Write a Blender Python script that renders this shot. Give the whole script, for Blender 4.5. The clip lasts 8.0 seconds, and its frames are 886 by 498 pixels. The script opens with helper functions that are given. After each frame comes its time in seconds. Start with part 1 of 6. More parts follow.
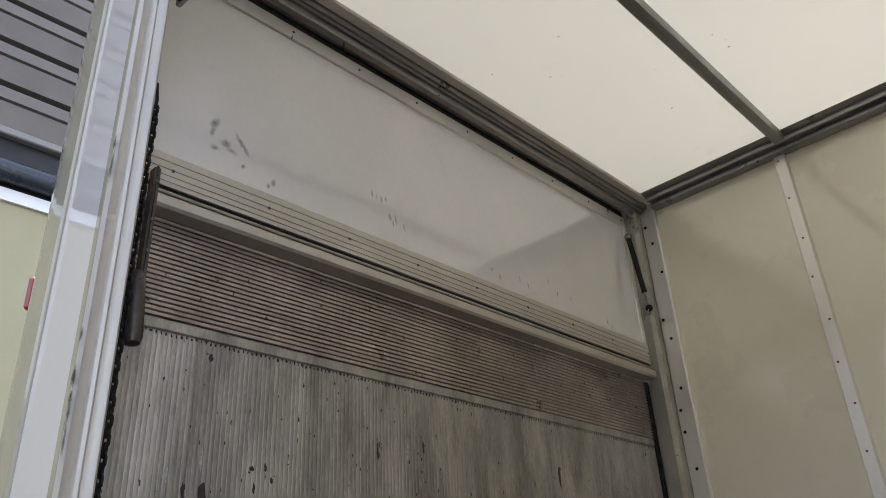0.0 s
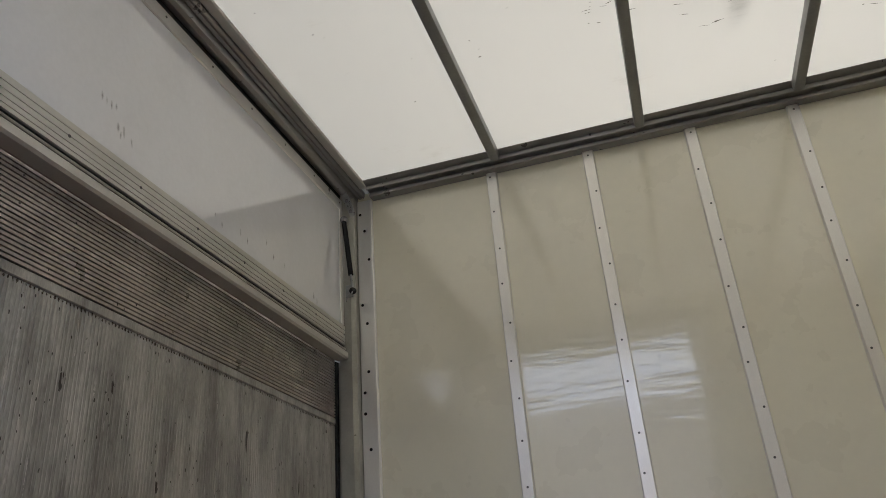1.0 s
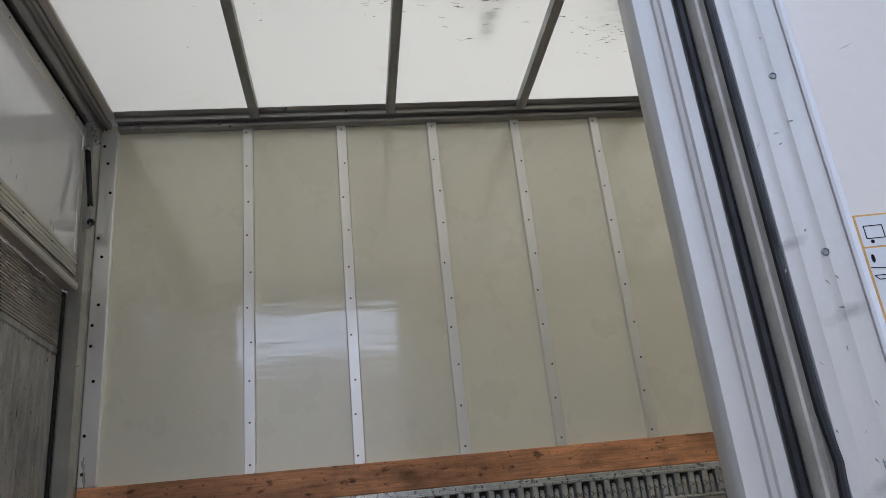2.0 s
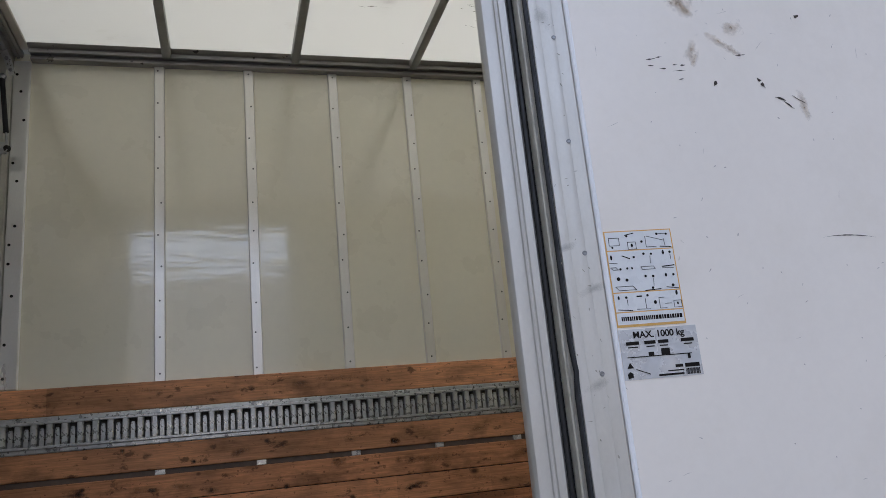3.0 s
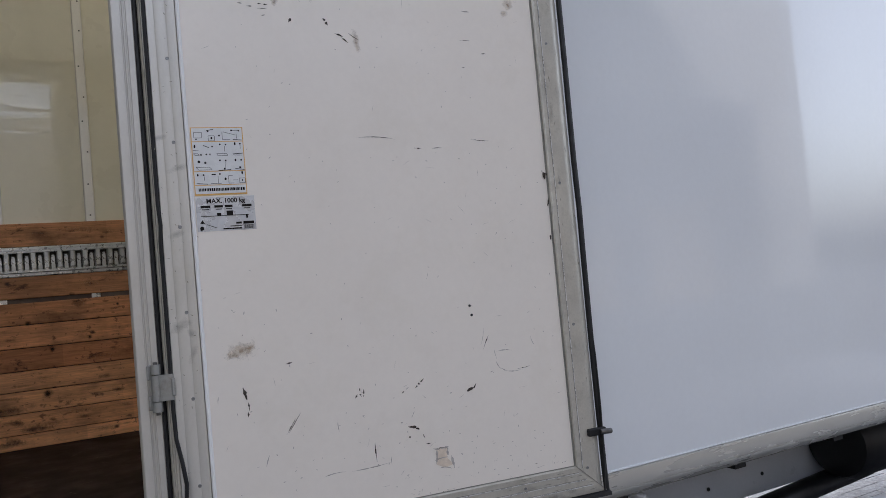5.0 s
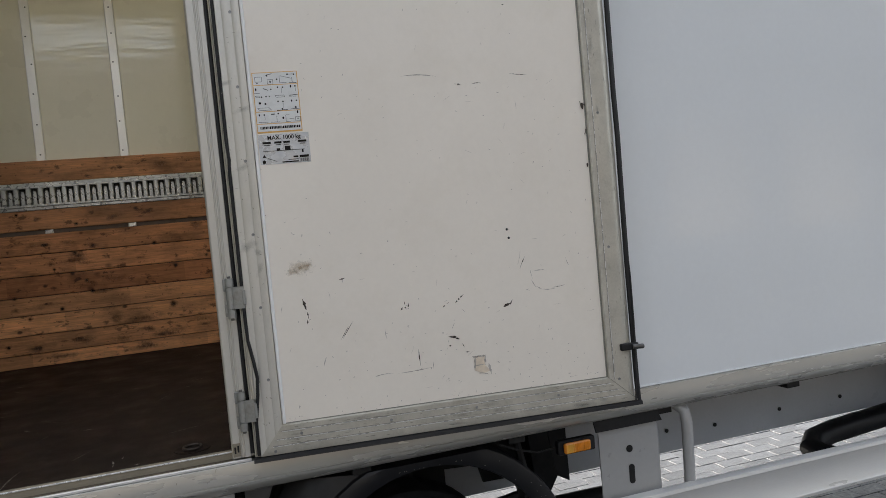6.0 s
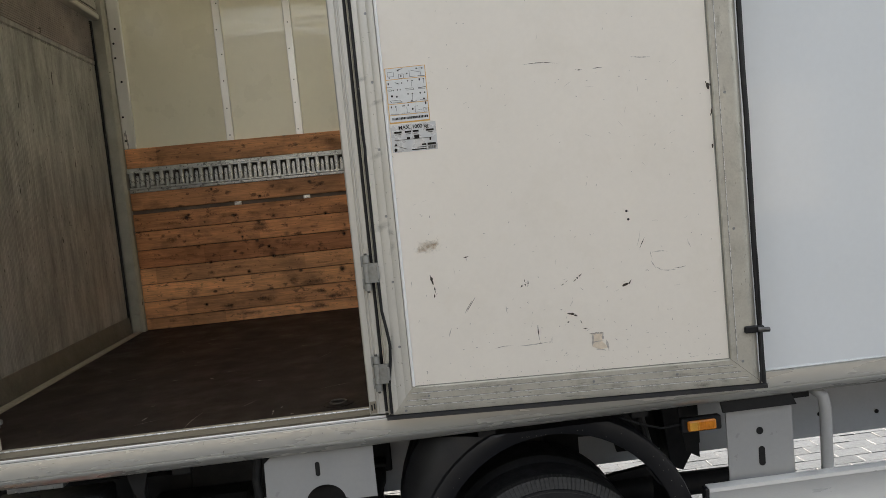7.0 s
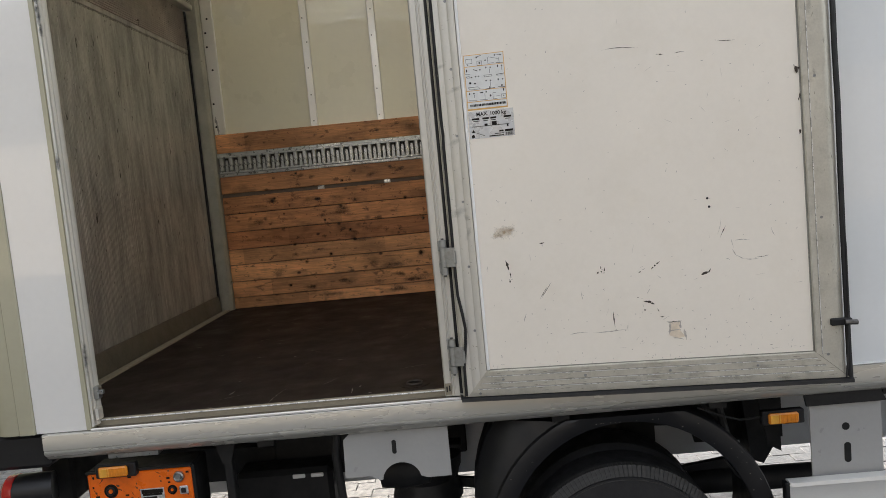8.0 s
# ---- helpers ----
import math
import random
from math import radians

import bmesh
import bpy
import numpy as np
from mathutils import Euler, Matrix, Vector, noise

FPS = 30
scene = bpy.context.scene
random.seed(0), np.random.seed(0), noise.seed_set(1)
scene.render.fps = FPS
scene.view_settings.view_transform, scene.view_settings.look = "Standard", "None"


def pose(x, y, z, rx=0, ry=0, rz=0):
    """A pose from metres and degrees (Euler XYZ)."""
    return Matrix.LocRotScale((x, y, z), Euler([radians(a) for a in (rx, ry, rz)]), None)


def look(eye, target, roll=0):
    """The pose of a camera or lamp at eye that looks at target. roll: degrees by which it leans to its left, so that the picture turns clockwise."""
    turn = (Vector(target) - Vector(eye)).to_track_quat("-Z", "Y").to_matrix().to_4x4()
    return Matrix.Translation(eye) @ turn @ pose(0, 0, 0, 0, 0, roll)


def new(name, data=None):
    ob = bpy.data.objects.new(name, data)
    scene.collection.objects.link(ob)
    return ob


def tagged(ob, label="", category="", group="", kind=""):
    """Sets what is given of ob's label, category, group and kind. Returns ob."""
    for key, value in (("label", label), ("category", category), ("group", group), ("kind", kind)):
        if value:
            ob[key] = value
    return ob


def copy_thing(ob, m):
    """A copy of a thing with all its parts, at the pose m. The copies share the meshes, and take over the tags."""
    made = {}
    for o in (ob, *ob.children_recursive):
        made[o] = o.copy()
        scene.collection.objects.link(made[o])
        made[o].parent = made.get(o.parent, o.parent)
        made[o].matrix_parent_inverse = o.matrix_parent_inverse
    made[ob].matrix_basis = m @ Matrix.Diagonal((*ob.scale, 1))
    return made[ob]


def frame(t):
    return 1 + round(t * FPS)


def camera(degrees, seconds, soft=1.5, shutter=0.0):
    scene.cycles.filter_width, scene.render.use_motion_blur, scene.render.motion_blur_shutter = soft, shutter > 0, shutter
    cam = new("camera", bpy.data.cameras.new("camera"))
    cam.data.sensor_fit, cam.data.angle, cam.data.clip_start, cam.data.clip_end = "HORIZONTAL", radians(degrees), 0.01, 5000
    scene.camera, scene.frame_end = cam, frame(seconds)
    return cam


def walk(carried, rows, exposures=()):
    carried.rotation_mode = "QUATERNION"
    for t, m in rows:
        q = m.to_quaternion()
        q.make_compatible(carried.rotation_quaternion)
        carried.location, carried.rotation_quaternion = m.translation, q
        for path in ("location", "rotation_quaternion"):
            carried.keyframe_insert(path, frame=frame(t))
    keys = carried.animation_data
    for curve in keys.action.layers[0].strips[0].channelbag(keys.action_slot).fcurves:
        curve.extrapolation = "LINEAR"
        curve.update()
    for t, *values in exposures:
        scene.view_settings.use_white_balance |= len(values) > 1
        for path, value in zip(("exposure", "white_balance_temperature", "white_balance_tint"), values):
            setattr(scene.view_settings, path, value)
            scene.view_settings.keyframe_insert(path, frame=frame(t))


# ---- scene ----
cam = camera(60.6, 8.0, soft=0.8)
PATH = [
    (0, (0.058, -0.431, 2.101), (-1.163, 0.868, 3.008), -3.2),
    (0.2, (0.0, -0.42, 2.069), (-1.086, 0.993, 2.976), -3.9),
    (0.3, (-0.029, -0.416, 2.056), (-1.033, 1.058, 2.961), -4.0),
    (0.5, (-0.084, -0.407, 2.036), (-0.92, 1.175, 2.929), -4.2),
    (0.7, (-0.126, -0.413, 2.021), (-0.801, 1.246, 2.91), -4.5),
    (1, (-0.182, -0.441, 2.0), (-0.665, 1.293, 2.873), -4.6),
    (1.2, (-0.223, -0.488, 1.976), (-0.558, 1.285, 2.84), -5.1),
    (1.5, (-0.26, -0.556, 1.943), (-0.337, 1.255, 2.786), -5.1),
    (1.7, (-0.287, -0.622, 1.931), (-0.207, 1.219, 2.71), -5.3),
    (2, (-0.315, -0.74, 1.888), (-0.059, 1.11, 2.604), -6.0),
    (2.2, (-0.348, -0.84, 1.874), (-0.002, 1.016, 2.536), -6.4),
    (3.3, (-0.447, -1.406, 1.793), (0.149, 0.45, 2.238), -5.3),
    (3.5, (-0.434, -1.518, 1.772), (0.19, 0.336, 2.187), -5.4),
    (3.8, (-0.395, -1.69, 1.77), (0.274, 0.16, 2.127), -5.5),
    (4, (-0.386, -1.78, 1.774), (0.338, 0.055, 2.104), -5.5),
    (4.3, (-0.376, -1.866, 1.755), (0.461, -0.071, 2.037), -5.7),
    (4.5, (-0.334, -1.917, 1.738), (0.579, -0.152, 1.967), -5.8),
    (4.7, (-0.255, -1.958, 1.731), (0.705, -0.21, 1.894), -5.7),
    (5.8, (-0.024, -2.265, 1.693), (0.727, -0.413, 1.629), -5.2),
    (6, (-0.005, -2.324, 1.711), (0.628, -0.429, 1.616), -5.3),
    (6.2, (0.034, -2.364, 1.74), (0.544, -0.433, 1.62), -5.2),
    (6.5, (0.095, -2.416, 1.746), (0.444, -0.451, 1.617), -5.6),
    (6.8, (0.144, -2.473, 1.764), (0.358, -0.49, 1.612), -5.6),
    (7, (0.157, -2.508, 1.763), (0.313, -0.52, 1.61), -5.6),
    (7.5, (0.162, -2.542, 1.768), (0.197, -0.549, 1.601), -5.5),
    (8, (0.168, -2.54, 1.769), (0.111, -0.548, 1.594), -5.4),
]
EXPOSURES = [(0.0, 2.55, 6400, 15), (0.5, 2.34, 6350, 15), (1.0, 2.42, 6200, 15), (1.5, 2.44, 6050, 15), (2.2, 2.38, 5750, 15), (3.5, 2.13, 6100, 14), (4.5, 1.93, 6250, 15), (6.0, 2.0, 6950, 9), (6.5, 2.13, 7100, 7), (8.0, 2.36, 7250, 9)]
walk(cam, [(t, look(eye, target, roll)) for t, eye, target, roll in PATH], EXPOSURES)

# ---------------------------------------------------------------- light
world = bpy.data.worlds.new("sky")
scene.world = world
world.use_nodes = True
wn = world.node_tree.nodes
sky = wn.new("ShaderNodeTexSky")
sky.sky_type, sky.sun_disc = "NISHITA", False
SUN_EL, SUN_AZ = 38.0, -35.0          # degrees; azimuth clockwise from +y
sky.sun_elevation, sky.sun_rotation = radians(SUN_EL), radians(SUN_AZ)
sky.air_density, sky.dust_density = 0.9, 4.0
pale_sky = wn.new("ShaderNodeHueSaturation")     # a hazy, whitish sky
pale_sky.inputs["Saturation"].default_value = 0.5
world.node_tree.links.new(sky.outputs[0], pale_sky.inputs["Color"])
world.node_tree.links.new(pale_sky.outputs[0], wn["Background"].inputs[0])
wn["Background"].inputs[1].default_value = 0.15
sun = new("sun", bpy.data.lights.new("sun", "SUN"))
sun.data.energy, sun.data.angle, sun.data.color = 3.7, radians(14), (1.0, 0.965, 0.91)
sun_from = Vector((math.sin(radians(SUN_AZ)) * math.cos(radians(SUN_EL)), math.cos(radians(SUN_AZ)) * math.cos(radians(SUN_EL)), math.sin(radians(SUN_EL))))
sun.matrix_world = look(sun_from * 30, (0, 0, 0))


CEIL_Z = 3.862


# ---------------------------------------------------------------- materials
def mat(name, color, rough=0.5, metal=0.0, var=0.12, scale=6.0, fine=90.0, bump=0.05, stain=0.0, stain_color=(0.12, 0.1, 0.08),
        stain_scale=3.0, stain_edge=(0.55, 0.7), stretch=(1, 1, 1), coat=0.0, rough_var=0.15, ior=1.45, island=0.0, coat_ior=1.5, coat_rough=0.06, ripple=0.0):
    """A worn surface: two scales of colour change, blotchy stains, uneven gloss and fine relief."""
    m = bpy.data.materials.new(name)
    m.use_nodes = True
    nt = m.node_tree
    n, l = nt.nodes, nt.links
    b = n["Principled BSDF"]
    co = n.new("ShaderNodeTexCoord")
    mp = n.new("ShaderNodeMapping")
    mp.inputs["Scale"].default_value = stretch
    l.new(co.outputs["Object"], mp.inputs[0])

    def nz(s, d=4, r=0.6):
        t = n.new("ShaderNodeTexNoise")
        t.inputs["Scale"].default_value, t.inputs["Detail"].default_value, t.inputs["Roughness"].default_value = s, d, r
        l.new(mp.outputs[0], t.inputs[0])
        return t.outputs[0]

    def ramp(src, lo, hi, a=0.0, z=1.0):
        r = n.new("ShaderNodeMapRange")
        for k, v in zip(("From Min", "From Max", "To Min", "To Max"), (lo, hi, a, z)):
            r.inputs[k].default_value = v
        l.new(src, r.inputs[0])
        return r.outputs[0]

    def mix(kind, fac, a, c):
        x = n.new("ShaderNodeMix")
        x.data_type, x.blend_type = "RGBA", kind
        for sock, v in ((x.inputs[0], fac), (x.inputs[6], a), (x.inputs[7], c)):
            if isinstance(v, (int, float)):
                sock.default_value = v
            elif isinstance(v, tuple):
                sock.default_value = (*v, 1)
            else:
                l.new(v, sock)
        return x.outputs[2]

    big, small = nz(scale), nz(fine, 3)
    val = n.new("ShaderNodeMath")
    val.operation = "ADD"
    l.new(ramp(big, 0.3, 0.7, 1 - var, 1 + var * 0.6), val.inputs[0])
    l.new(ramp(small, 0.3, 0.7, -var * 0.35, var * 0.35), val.inputs[1])
    shade = val.outputs[0]
    if island:
        oi = n.new("ShaderNodeObjectInfo")
        mm = n.new("ShaderNodeMath")
        mm.operation = "MULTIPLY"
        l.new(shade, mm.inputs[0])
        l.new(ramp(oi.outputs["Random"], 0, 1, 1 - island, 1 + island), mm.inputs[1])
        shade = mm.outputs[0]
    hs = n.new("ShaderNodeHueSaturation")
    hs.inputs["Color"].default_value = (*color, 1)
    l.new(shade, hs.inputs["Value"])
    col = hs.outputs[0]
    if stain:
        s = ramp(nz(stain_scale, 8, 0.72), *stain_edge, 0, stain)
        col = mix("MIX", s, col, stain_color)
    l.new(col, b.inputs["Base Color"])
    l.new(ramp(nz(scale * 2.3), 0.3, 0.7, max(0.02, rough - rough_var), min(1, rough + rough_var)), b.inputs["Roughness"])
    b.inputs["Metallic"].default_value = metal
    b.inputs["IOR"].default_value = ior
    b.inputs["Coat Weight"].default_value = coat
    b.inputs["Coat Roughness"].default_value = coat_rough
    b.inputs["Coat IOR"].default_value = coat_ior
    if ripple:      # long level waves in the gloss coat
        rm, rt, rb = n.new("ShaderNodeMapping"), n.new("ShaderNodeTexNoise"), n.new("ShaderNodeBump")
        rm.inputs["Scale"].default_value = (1.2, 1.0, 9.0)
        rt.inputs["Scale"].default_value, rt.inputs["Detail"].default_value = 2.2, 3
        rb.inputs["Strength"].default_value, rb.inputs["Distance"].default_value = ripple, 0.006
        l.new(co.outputs["Object"], rm.inputs[0])
        l.new(rm.outputs[0], rt.inputs[0])
        l.new(rt.outputs[0], rb.inputs["Height"])
        l.new(rb.outputs[0], b.inputs["Coat Normal"])
    if bump:
        bp = n.new("ShaderNodeBump")
        bp.inputs["Strength"].default_value, bp.inputs["Distance"].default_value = bump, 0.004
        l.new(small, bp.inputs["Height"])
        l.new(bp.outputs[0], b.inputs["Normal"])
    return m


def wood_mat():
    """Oiled pine boards: long grain, oval knots, dark dents and grubby patches, each board its own tone."""
    m = bpy.data.materials.new("stained_pine")
    m.use_nodes = True
    n, l = m.node_tree.nodes, m.node_tree.links
    b = n["Principled BSDF"]
    co, oi, ad, sc, cm = (n.new("ShaderNode" + k) for k in ("TexCoord", "ObjectInfo", "VectorMath", "VectorMath", "CombineXYZ"))
    sc.operation = "SCALE"
    sc.inputs[3].default_value = 9.0
    for k in range(3):
        l.new(oi.outputs["Random"], cm.inputs[k])
    l.new(cm.outputs[0], sc.inputs[0])
    l.new(co.outputs["Object"], ad.inputs[0])
    l.new(sc.outputs[0], ad.inputs[1])

    def field(kind, scale, stretch, lo, hi, a, z, detail=5, distort=0.0):
        mp, t, r = n.new("ShaderNodeMapping"), n.new("ShaderNodeTex" + kind), n.new("ShaderNodeMapRange")
        mp.inputs["Scale"].default_value = stretch
        l.new(ad.outputs[0], mp.inputs[0])
        l.new(mp.outputs[0], t.inputs[0])
        t.inputs["Scale"].default_value = scale
        if kind == "Noise":
            t.inputs["Detail"].default_value, t.inputs["Distortion"].default_value, t.inputs["Roughness"].default_value = detail, distort, 0.62
        for k, v in zip(("From Min", "From Max", "To Min", "To Max"), (lo, hi, a, z)):
            r.inputs[k].default_value = v
        l.new(t.outputs["Distance" if kind == "Voronoi" else 0], r.inputs[0])
        return r.outputs[0]

    def times(p, q):
        t = n.new("ShaderNodeMath")
        t.operation = "MULTIPLY"
        l.new(p, t.inputs[0])
        l.new(q, t.inputs[1])
        return t.outputs[0]

    tone = n.new("ShaderNodeValToRGB")
    tone.color_ramp.elements[0].color, tone.color_ramp.elements[1].color = (0.48, 0.195, 0.085, 1), (0.76, 0.375, 0.178, 1)
    l.new(oi.outputs["Random"], tone.inputs[0])
    value = field("Noise", 3.0, (0.7, 1, 16), 0.32, 0.68, 0.80, 1.22, 6, 0.5)
    value = times(value, field("Noise", 60.0, (0.16, 1, 3), 0.35, 0.65, 0.82, 1.12, 4))
    value = times(value, field("Voronoi", 3.4, (1.0, 0.3, 1.5), 0.03, 0.10, 0.16, 1.0))
    value = times(value, field("Noise", 5.0, (0.9, 1, 1.6), 0.54, 0.68, 1.0, 0.58, 9))
    value = times(value, field("Noise", 15.0, (0.85, 1, 1.5), 0.60, 0.66, 1.0, 0.36, 9))
    value = times(value, field("Noise", 40.0, (0.9, 1, 1.2), 0.625, 0.665, 1.0, 0.45, 5))
    value = times(value, field("Noise", 2.6, (1, 1, 2.2), 0.44, 0.68, 1.08, 0.62, 7))
    # small dark knots, here and there
    knot, here, most = field("Voronoi", 8.0, (1.0, 0.2, 1.3), 0.06, 0.13, 0.18, 1.0), field("Noise", 3.1, (1, 1, 1), 0.50, 0.54, 1.0, 0.0, 2), n.new("ShaderNodeMath")
    most.operation = "MAXIMUM"
    l.new(knot, most.inputs[0])
    l.new(here, most.inputs[1])
    value = times(value, most.outputs[0])
    # boards are finger-jointed from shorter lengths, each with its own tone
    sp, lx, fl, wn2, sg = (n.new("ShaderNode" + k) for k in ("SeparateXYZ", "Math", "Math", "TexWhiteNoise", "MapRange"))
    l.new(ad.outputs[0], sp.inputs[0])
    lx.operation, fl.operation, wn2.noise_dimensions = "MULTIPLY", "FLOOR", "2D"
    lx.inputs[1].default_value = 2.1
    l.new(sp.outputs["X"], lx.inputs[0])
    l.new(lx.outputs[0], fl.inputs[0])
    pair = n.new("ShaderNodeCombineXYZ")
    l.new(fl.outputs[0], pair.inputs[0])
    l.new(oi.outputs["Random"], pair.inputs[1])
    l.new(pair.outputs[0], wn2.inputs[0])
    sg.inputs["To Min"].default_value, sg.inputs["To Max"].default_value = 0.80, 1.22
    l.new(wn2.outputs["Value"], sg.inputs[0])
    value = times(value, sg.outputs[0])
    hs = n.new("ShaderNodeHueSaturation")
    l.new(tone.outputs[0], hs.inputs["Color"])
    l.new(value, hs.inputs["Value"])
    l.new(hs.outputs[0], b.inputs["Base Color"])
    l.new(field("Noise", 5.0, (1, 1, 4), 0.3, 0.7, 0.45, 0.7), b.inputs["Roughness"])
    b.inputs["Specular IOR Level"].default_value = 0.3
    bp = n.new("ShaderNodeBump")
    bp.inputs["Strength"].default_value, bp.inputs["Distance"].default_value = 0.3, 0.003
    l.new(value, bp.inputs["Height"])
    l.new(bp.outputs[0], b.inputs["Normal"])
    return m


def sheet_mat():
    """Translucent roof sheet: lets daylight through, dirty here and there on top."""
    m = bpy.data.materials.new("translucent_sheet")
    m.use_nodes = True
    n, l = m.node_tree.nodes, m.node_tree.links
    n.remove(n["Principled BSDF"])
    d, t, g, mx, m2 = (n.new("ShaderNode" + k) for k in ("BsdfDiffuse", "BsdfTranslucent", "BsdfGlossy", "MixShader", "MixShader"))
    co, z1, r1, mp = n.new("ShaderNodeTexCoord"), n.new("ShaderNodeTexNoise"), n.new("ShaderNodeValToRGB"), n.new("ShaderNodeMapping")
    mp.inputs["Scale"].default_value = (0.8, 2.2, 1)
    l.new(co.outputs["Object"], mp.inputs[0])
    l.new(mp.outputs[0], z1.inputs[0])
    z1.inputs["Scale"].default_value, z1.inputs["Detail"].default_value, z1.inputs["Roughness"].default_value = 1.6, 9, 0.7
    r1.color_ramp.elements[0].position, r1.color_ramp.elements[0].color = 0.24, (0.35, 0.33, 0.28, 1)
    r1.color_ramp.elements[1].position, r1.color_ramp.elements[1].color = 0.36, (0.53, 0.525, 0.485, 1)
    l.new(z1.outputs[0], r1.inputs[0])
    col = r1.outputs[0]
    # patches of grime lying on the roof, streaked across
    for k, (px, py, rx, ry) in enumerate(((0.28, 1.38, 0.34, 0.36), (0.95, 1.72, 0.26, 0.22), (-0.12, 1.46, 0.14, 0.16), (0.325, 1.76, 0.06, 0.22), (0.28, 1.45, 0.20, 0.20))):
        g1, m1, nz, mr, mt, mc = (n.new("ShaderNode" + q) for q in ("TexGradient", "Mapping", "TexNoise", "MapRange", "Math", "Mix"))
        g1.gradient_type, mt.operation, mc.data_type = "SPHERICAL", "MULTIPLY", "RGBA"
        m1.inputs["Location"].default_value = (-px / rx, -py / ry, -CEIL_Z)
        m1.inputs["Scale"].default_value = (1 / rx, 1 / ry, 1)
        l.new(co.outputs["Object"], m1.inputs[0])
        l.new(m1.outputs[0], g1.inputs[0])
        m2p = n.new("ShaderNodeMapping")
        m2p.inputs["Scale"].default_value, m2p.inputs["Location"].default_value = (1.6, 6.0, 1), (k, 0, 0)
        l.new(co.outputs["Object"], m2p.inputs[0])
        l.new(m2p.outputs[0], nz.inputs[0])
        nz.inputs["Scale"].default_value, nz.inputs["Detail"].default_value, nz.inputs["Roughness"].default_value = 5.5, 10, 0.78
        for q, v in zip(("From Min", "From Max", "To Min", "To Max"), (0.46, 0.66, 0.06, 0.85)):
            mr.inputs[q].default_value = v
        l.new(nz.outputs[0], mr.inputs[0])
        l.new(mr.outputs[0], mt.inputs[0])
        l.new(g1.outputs[0], mt.inputs[1])
        l.new(mt.outputs[0], mc.inputs[0])
        l.new(col, mc.inputs[6])
        mc.inputs[7].default_value = (0.06, 0.06, 0.055, 1)
        col = mc.outputs[2]
    l.new(col, t.inputs[0])
    d.inputs[0].default_value = (0.80, 0.79, 0.745, 1)
    g.inputs["Roughness"].default_value = 0.3
    mx.inputs[0].default_value = 0.55
    m2.inputs[0].default_value = 0.05
    l.new(d.outputs[0], mx.inputs[1])
    l.new(t.outputs[0], mx.inputs[2])
    l.new(mx.outputs[0], m2.inputs[1])
    l.new(g.outputs[0], m2.inputs[2])
    l.new(m2.outputs[0], n["Material Output"].inputs[0])
    return m


def stain_mat(name, color, strength=0.8, rough=0.7, grain=9.0):
    """A rubbed stain with a soft uneven edge: covers the middle of its patch and thins out to nothing."""
    m = bpy.data.materials.new(name)
    m.use_nodes = True
    n, l = m.node_tree.nodes, m.node_tree.links
    b = n["Principled BSDF"]
    b.inputs["Base Color"].default_value, b.inputs["Roughness"].default_value = (*color, 1), rough
    uv, mp, gr, co, nz, ad, mr = (n.new("ShaderNode" + k) for k in ("UVMap", "Mapping", "TexGradient", "TexCoord", "TexNoise", "Math", "MapRange"))
    gr.gradient_type = "SPHERICAL"
    mp.inputs["Location"].default_value, mp.inputs["Scale"].default_value = (-1, -1, 0), (2, 2, 1)
    nz.inputs["Scale"].default_value, nz.inputs["Detail"].default_value, nz.inputs["Roughness"].default_value = grain * 5, 4, 0.6
    l.new(uv.outputs[0], mp.inputs[0])
    l.new(mp.outputs[0], gr.inputs[0])
    l.new(co.outputs["Object"], nz.inputs[0])
    ad.operation = "MULTIPLY_ADD"
    l.new(nz.outputs[0], ad.inputs[0])
    ad.inputs[1].default_value = 1.5
    l.new(gr.outputs[0], ad.inputs[2])
    for k, v in zip(("From Min", "From Max", "To Min", "To Max"), (0.85, 1.75, 0.0, strength)):
        mr.inputs[k].default_value = v
    l.new(ad.outputs[0], mr.inputs[0])
    l.new(mr.outputs[0], b.inputs["Alpha"])
    return m


GRP = mat("ivory_laminate", (0.89, 0.845, 0.675), 0.30, 0, 0.035, 1.5, 30, 0.03, 0.1, (0.6, 0.55, 0.43), 1.3, (0.5, 0.85), coat=0.85, rough_var=0.06, coat_ior=1.85, coat_rough=0.075, ripple=0.24)
SHEET = sheet_mat()
ALU = mat("mill_aluminium", (0.88, 0.865, 0.83), 0.32, 0.6, 0.06, 3, 150, 0.02, 0.12, (0.5, 0.48, 0.45), 6, (0.4, 1.0), (2, 2, 0.6), rough_var=0.05)
ALU_X = mat("mill_aluminium_long", (0.78, 0.775, 0.75), 0.4, 0.3, 0.05, 4, 150, 0.03, 0.3, (0.5, 0.48, 0.44), 4, (0.5, 0.9), (0.5, 3, 3))
ALU_DARK = mat("anodised_dull_aluminium", (0.33, 0.335, 0.33), 0.45, 0.75, 0.12, 4, 100, 0.05, 0.3, (0.16, 0.16, 0.15), 4, (0.55, 0.75))
ALU_DIRTY = mat("weathered_aluminium", (0.53, 0.50, 0.43), 0.40, 0.3, 0.16, 7, 140, 0.14, 0.7, (0.25, 0.225, 0.17), 11, (0.50, 0.74), (1.2, 1.2, 1.0), rough_var=0.1)
ALU_EDGE = mat("rubbed_highlight_aluminium", (0.74, 0.74, 0.72), 0.3, 0.5, 0.12, 20, 160, 0.05, 0.5, (0.4, 0.39, 0.35), 16, (0.5, 0.7))
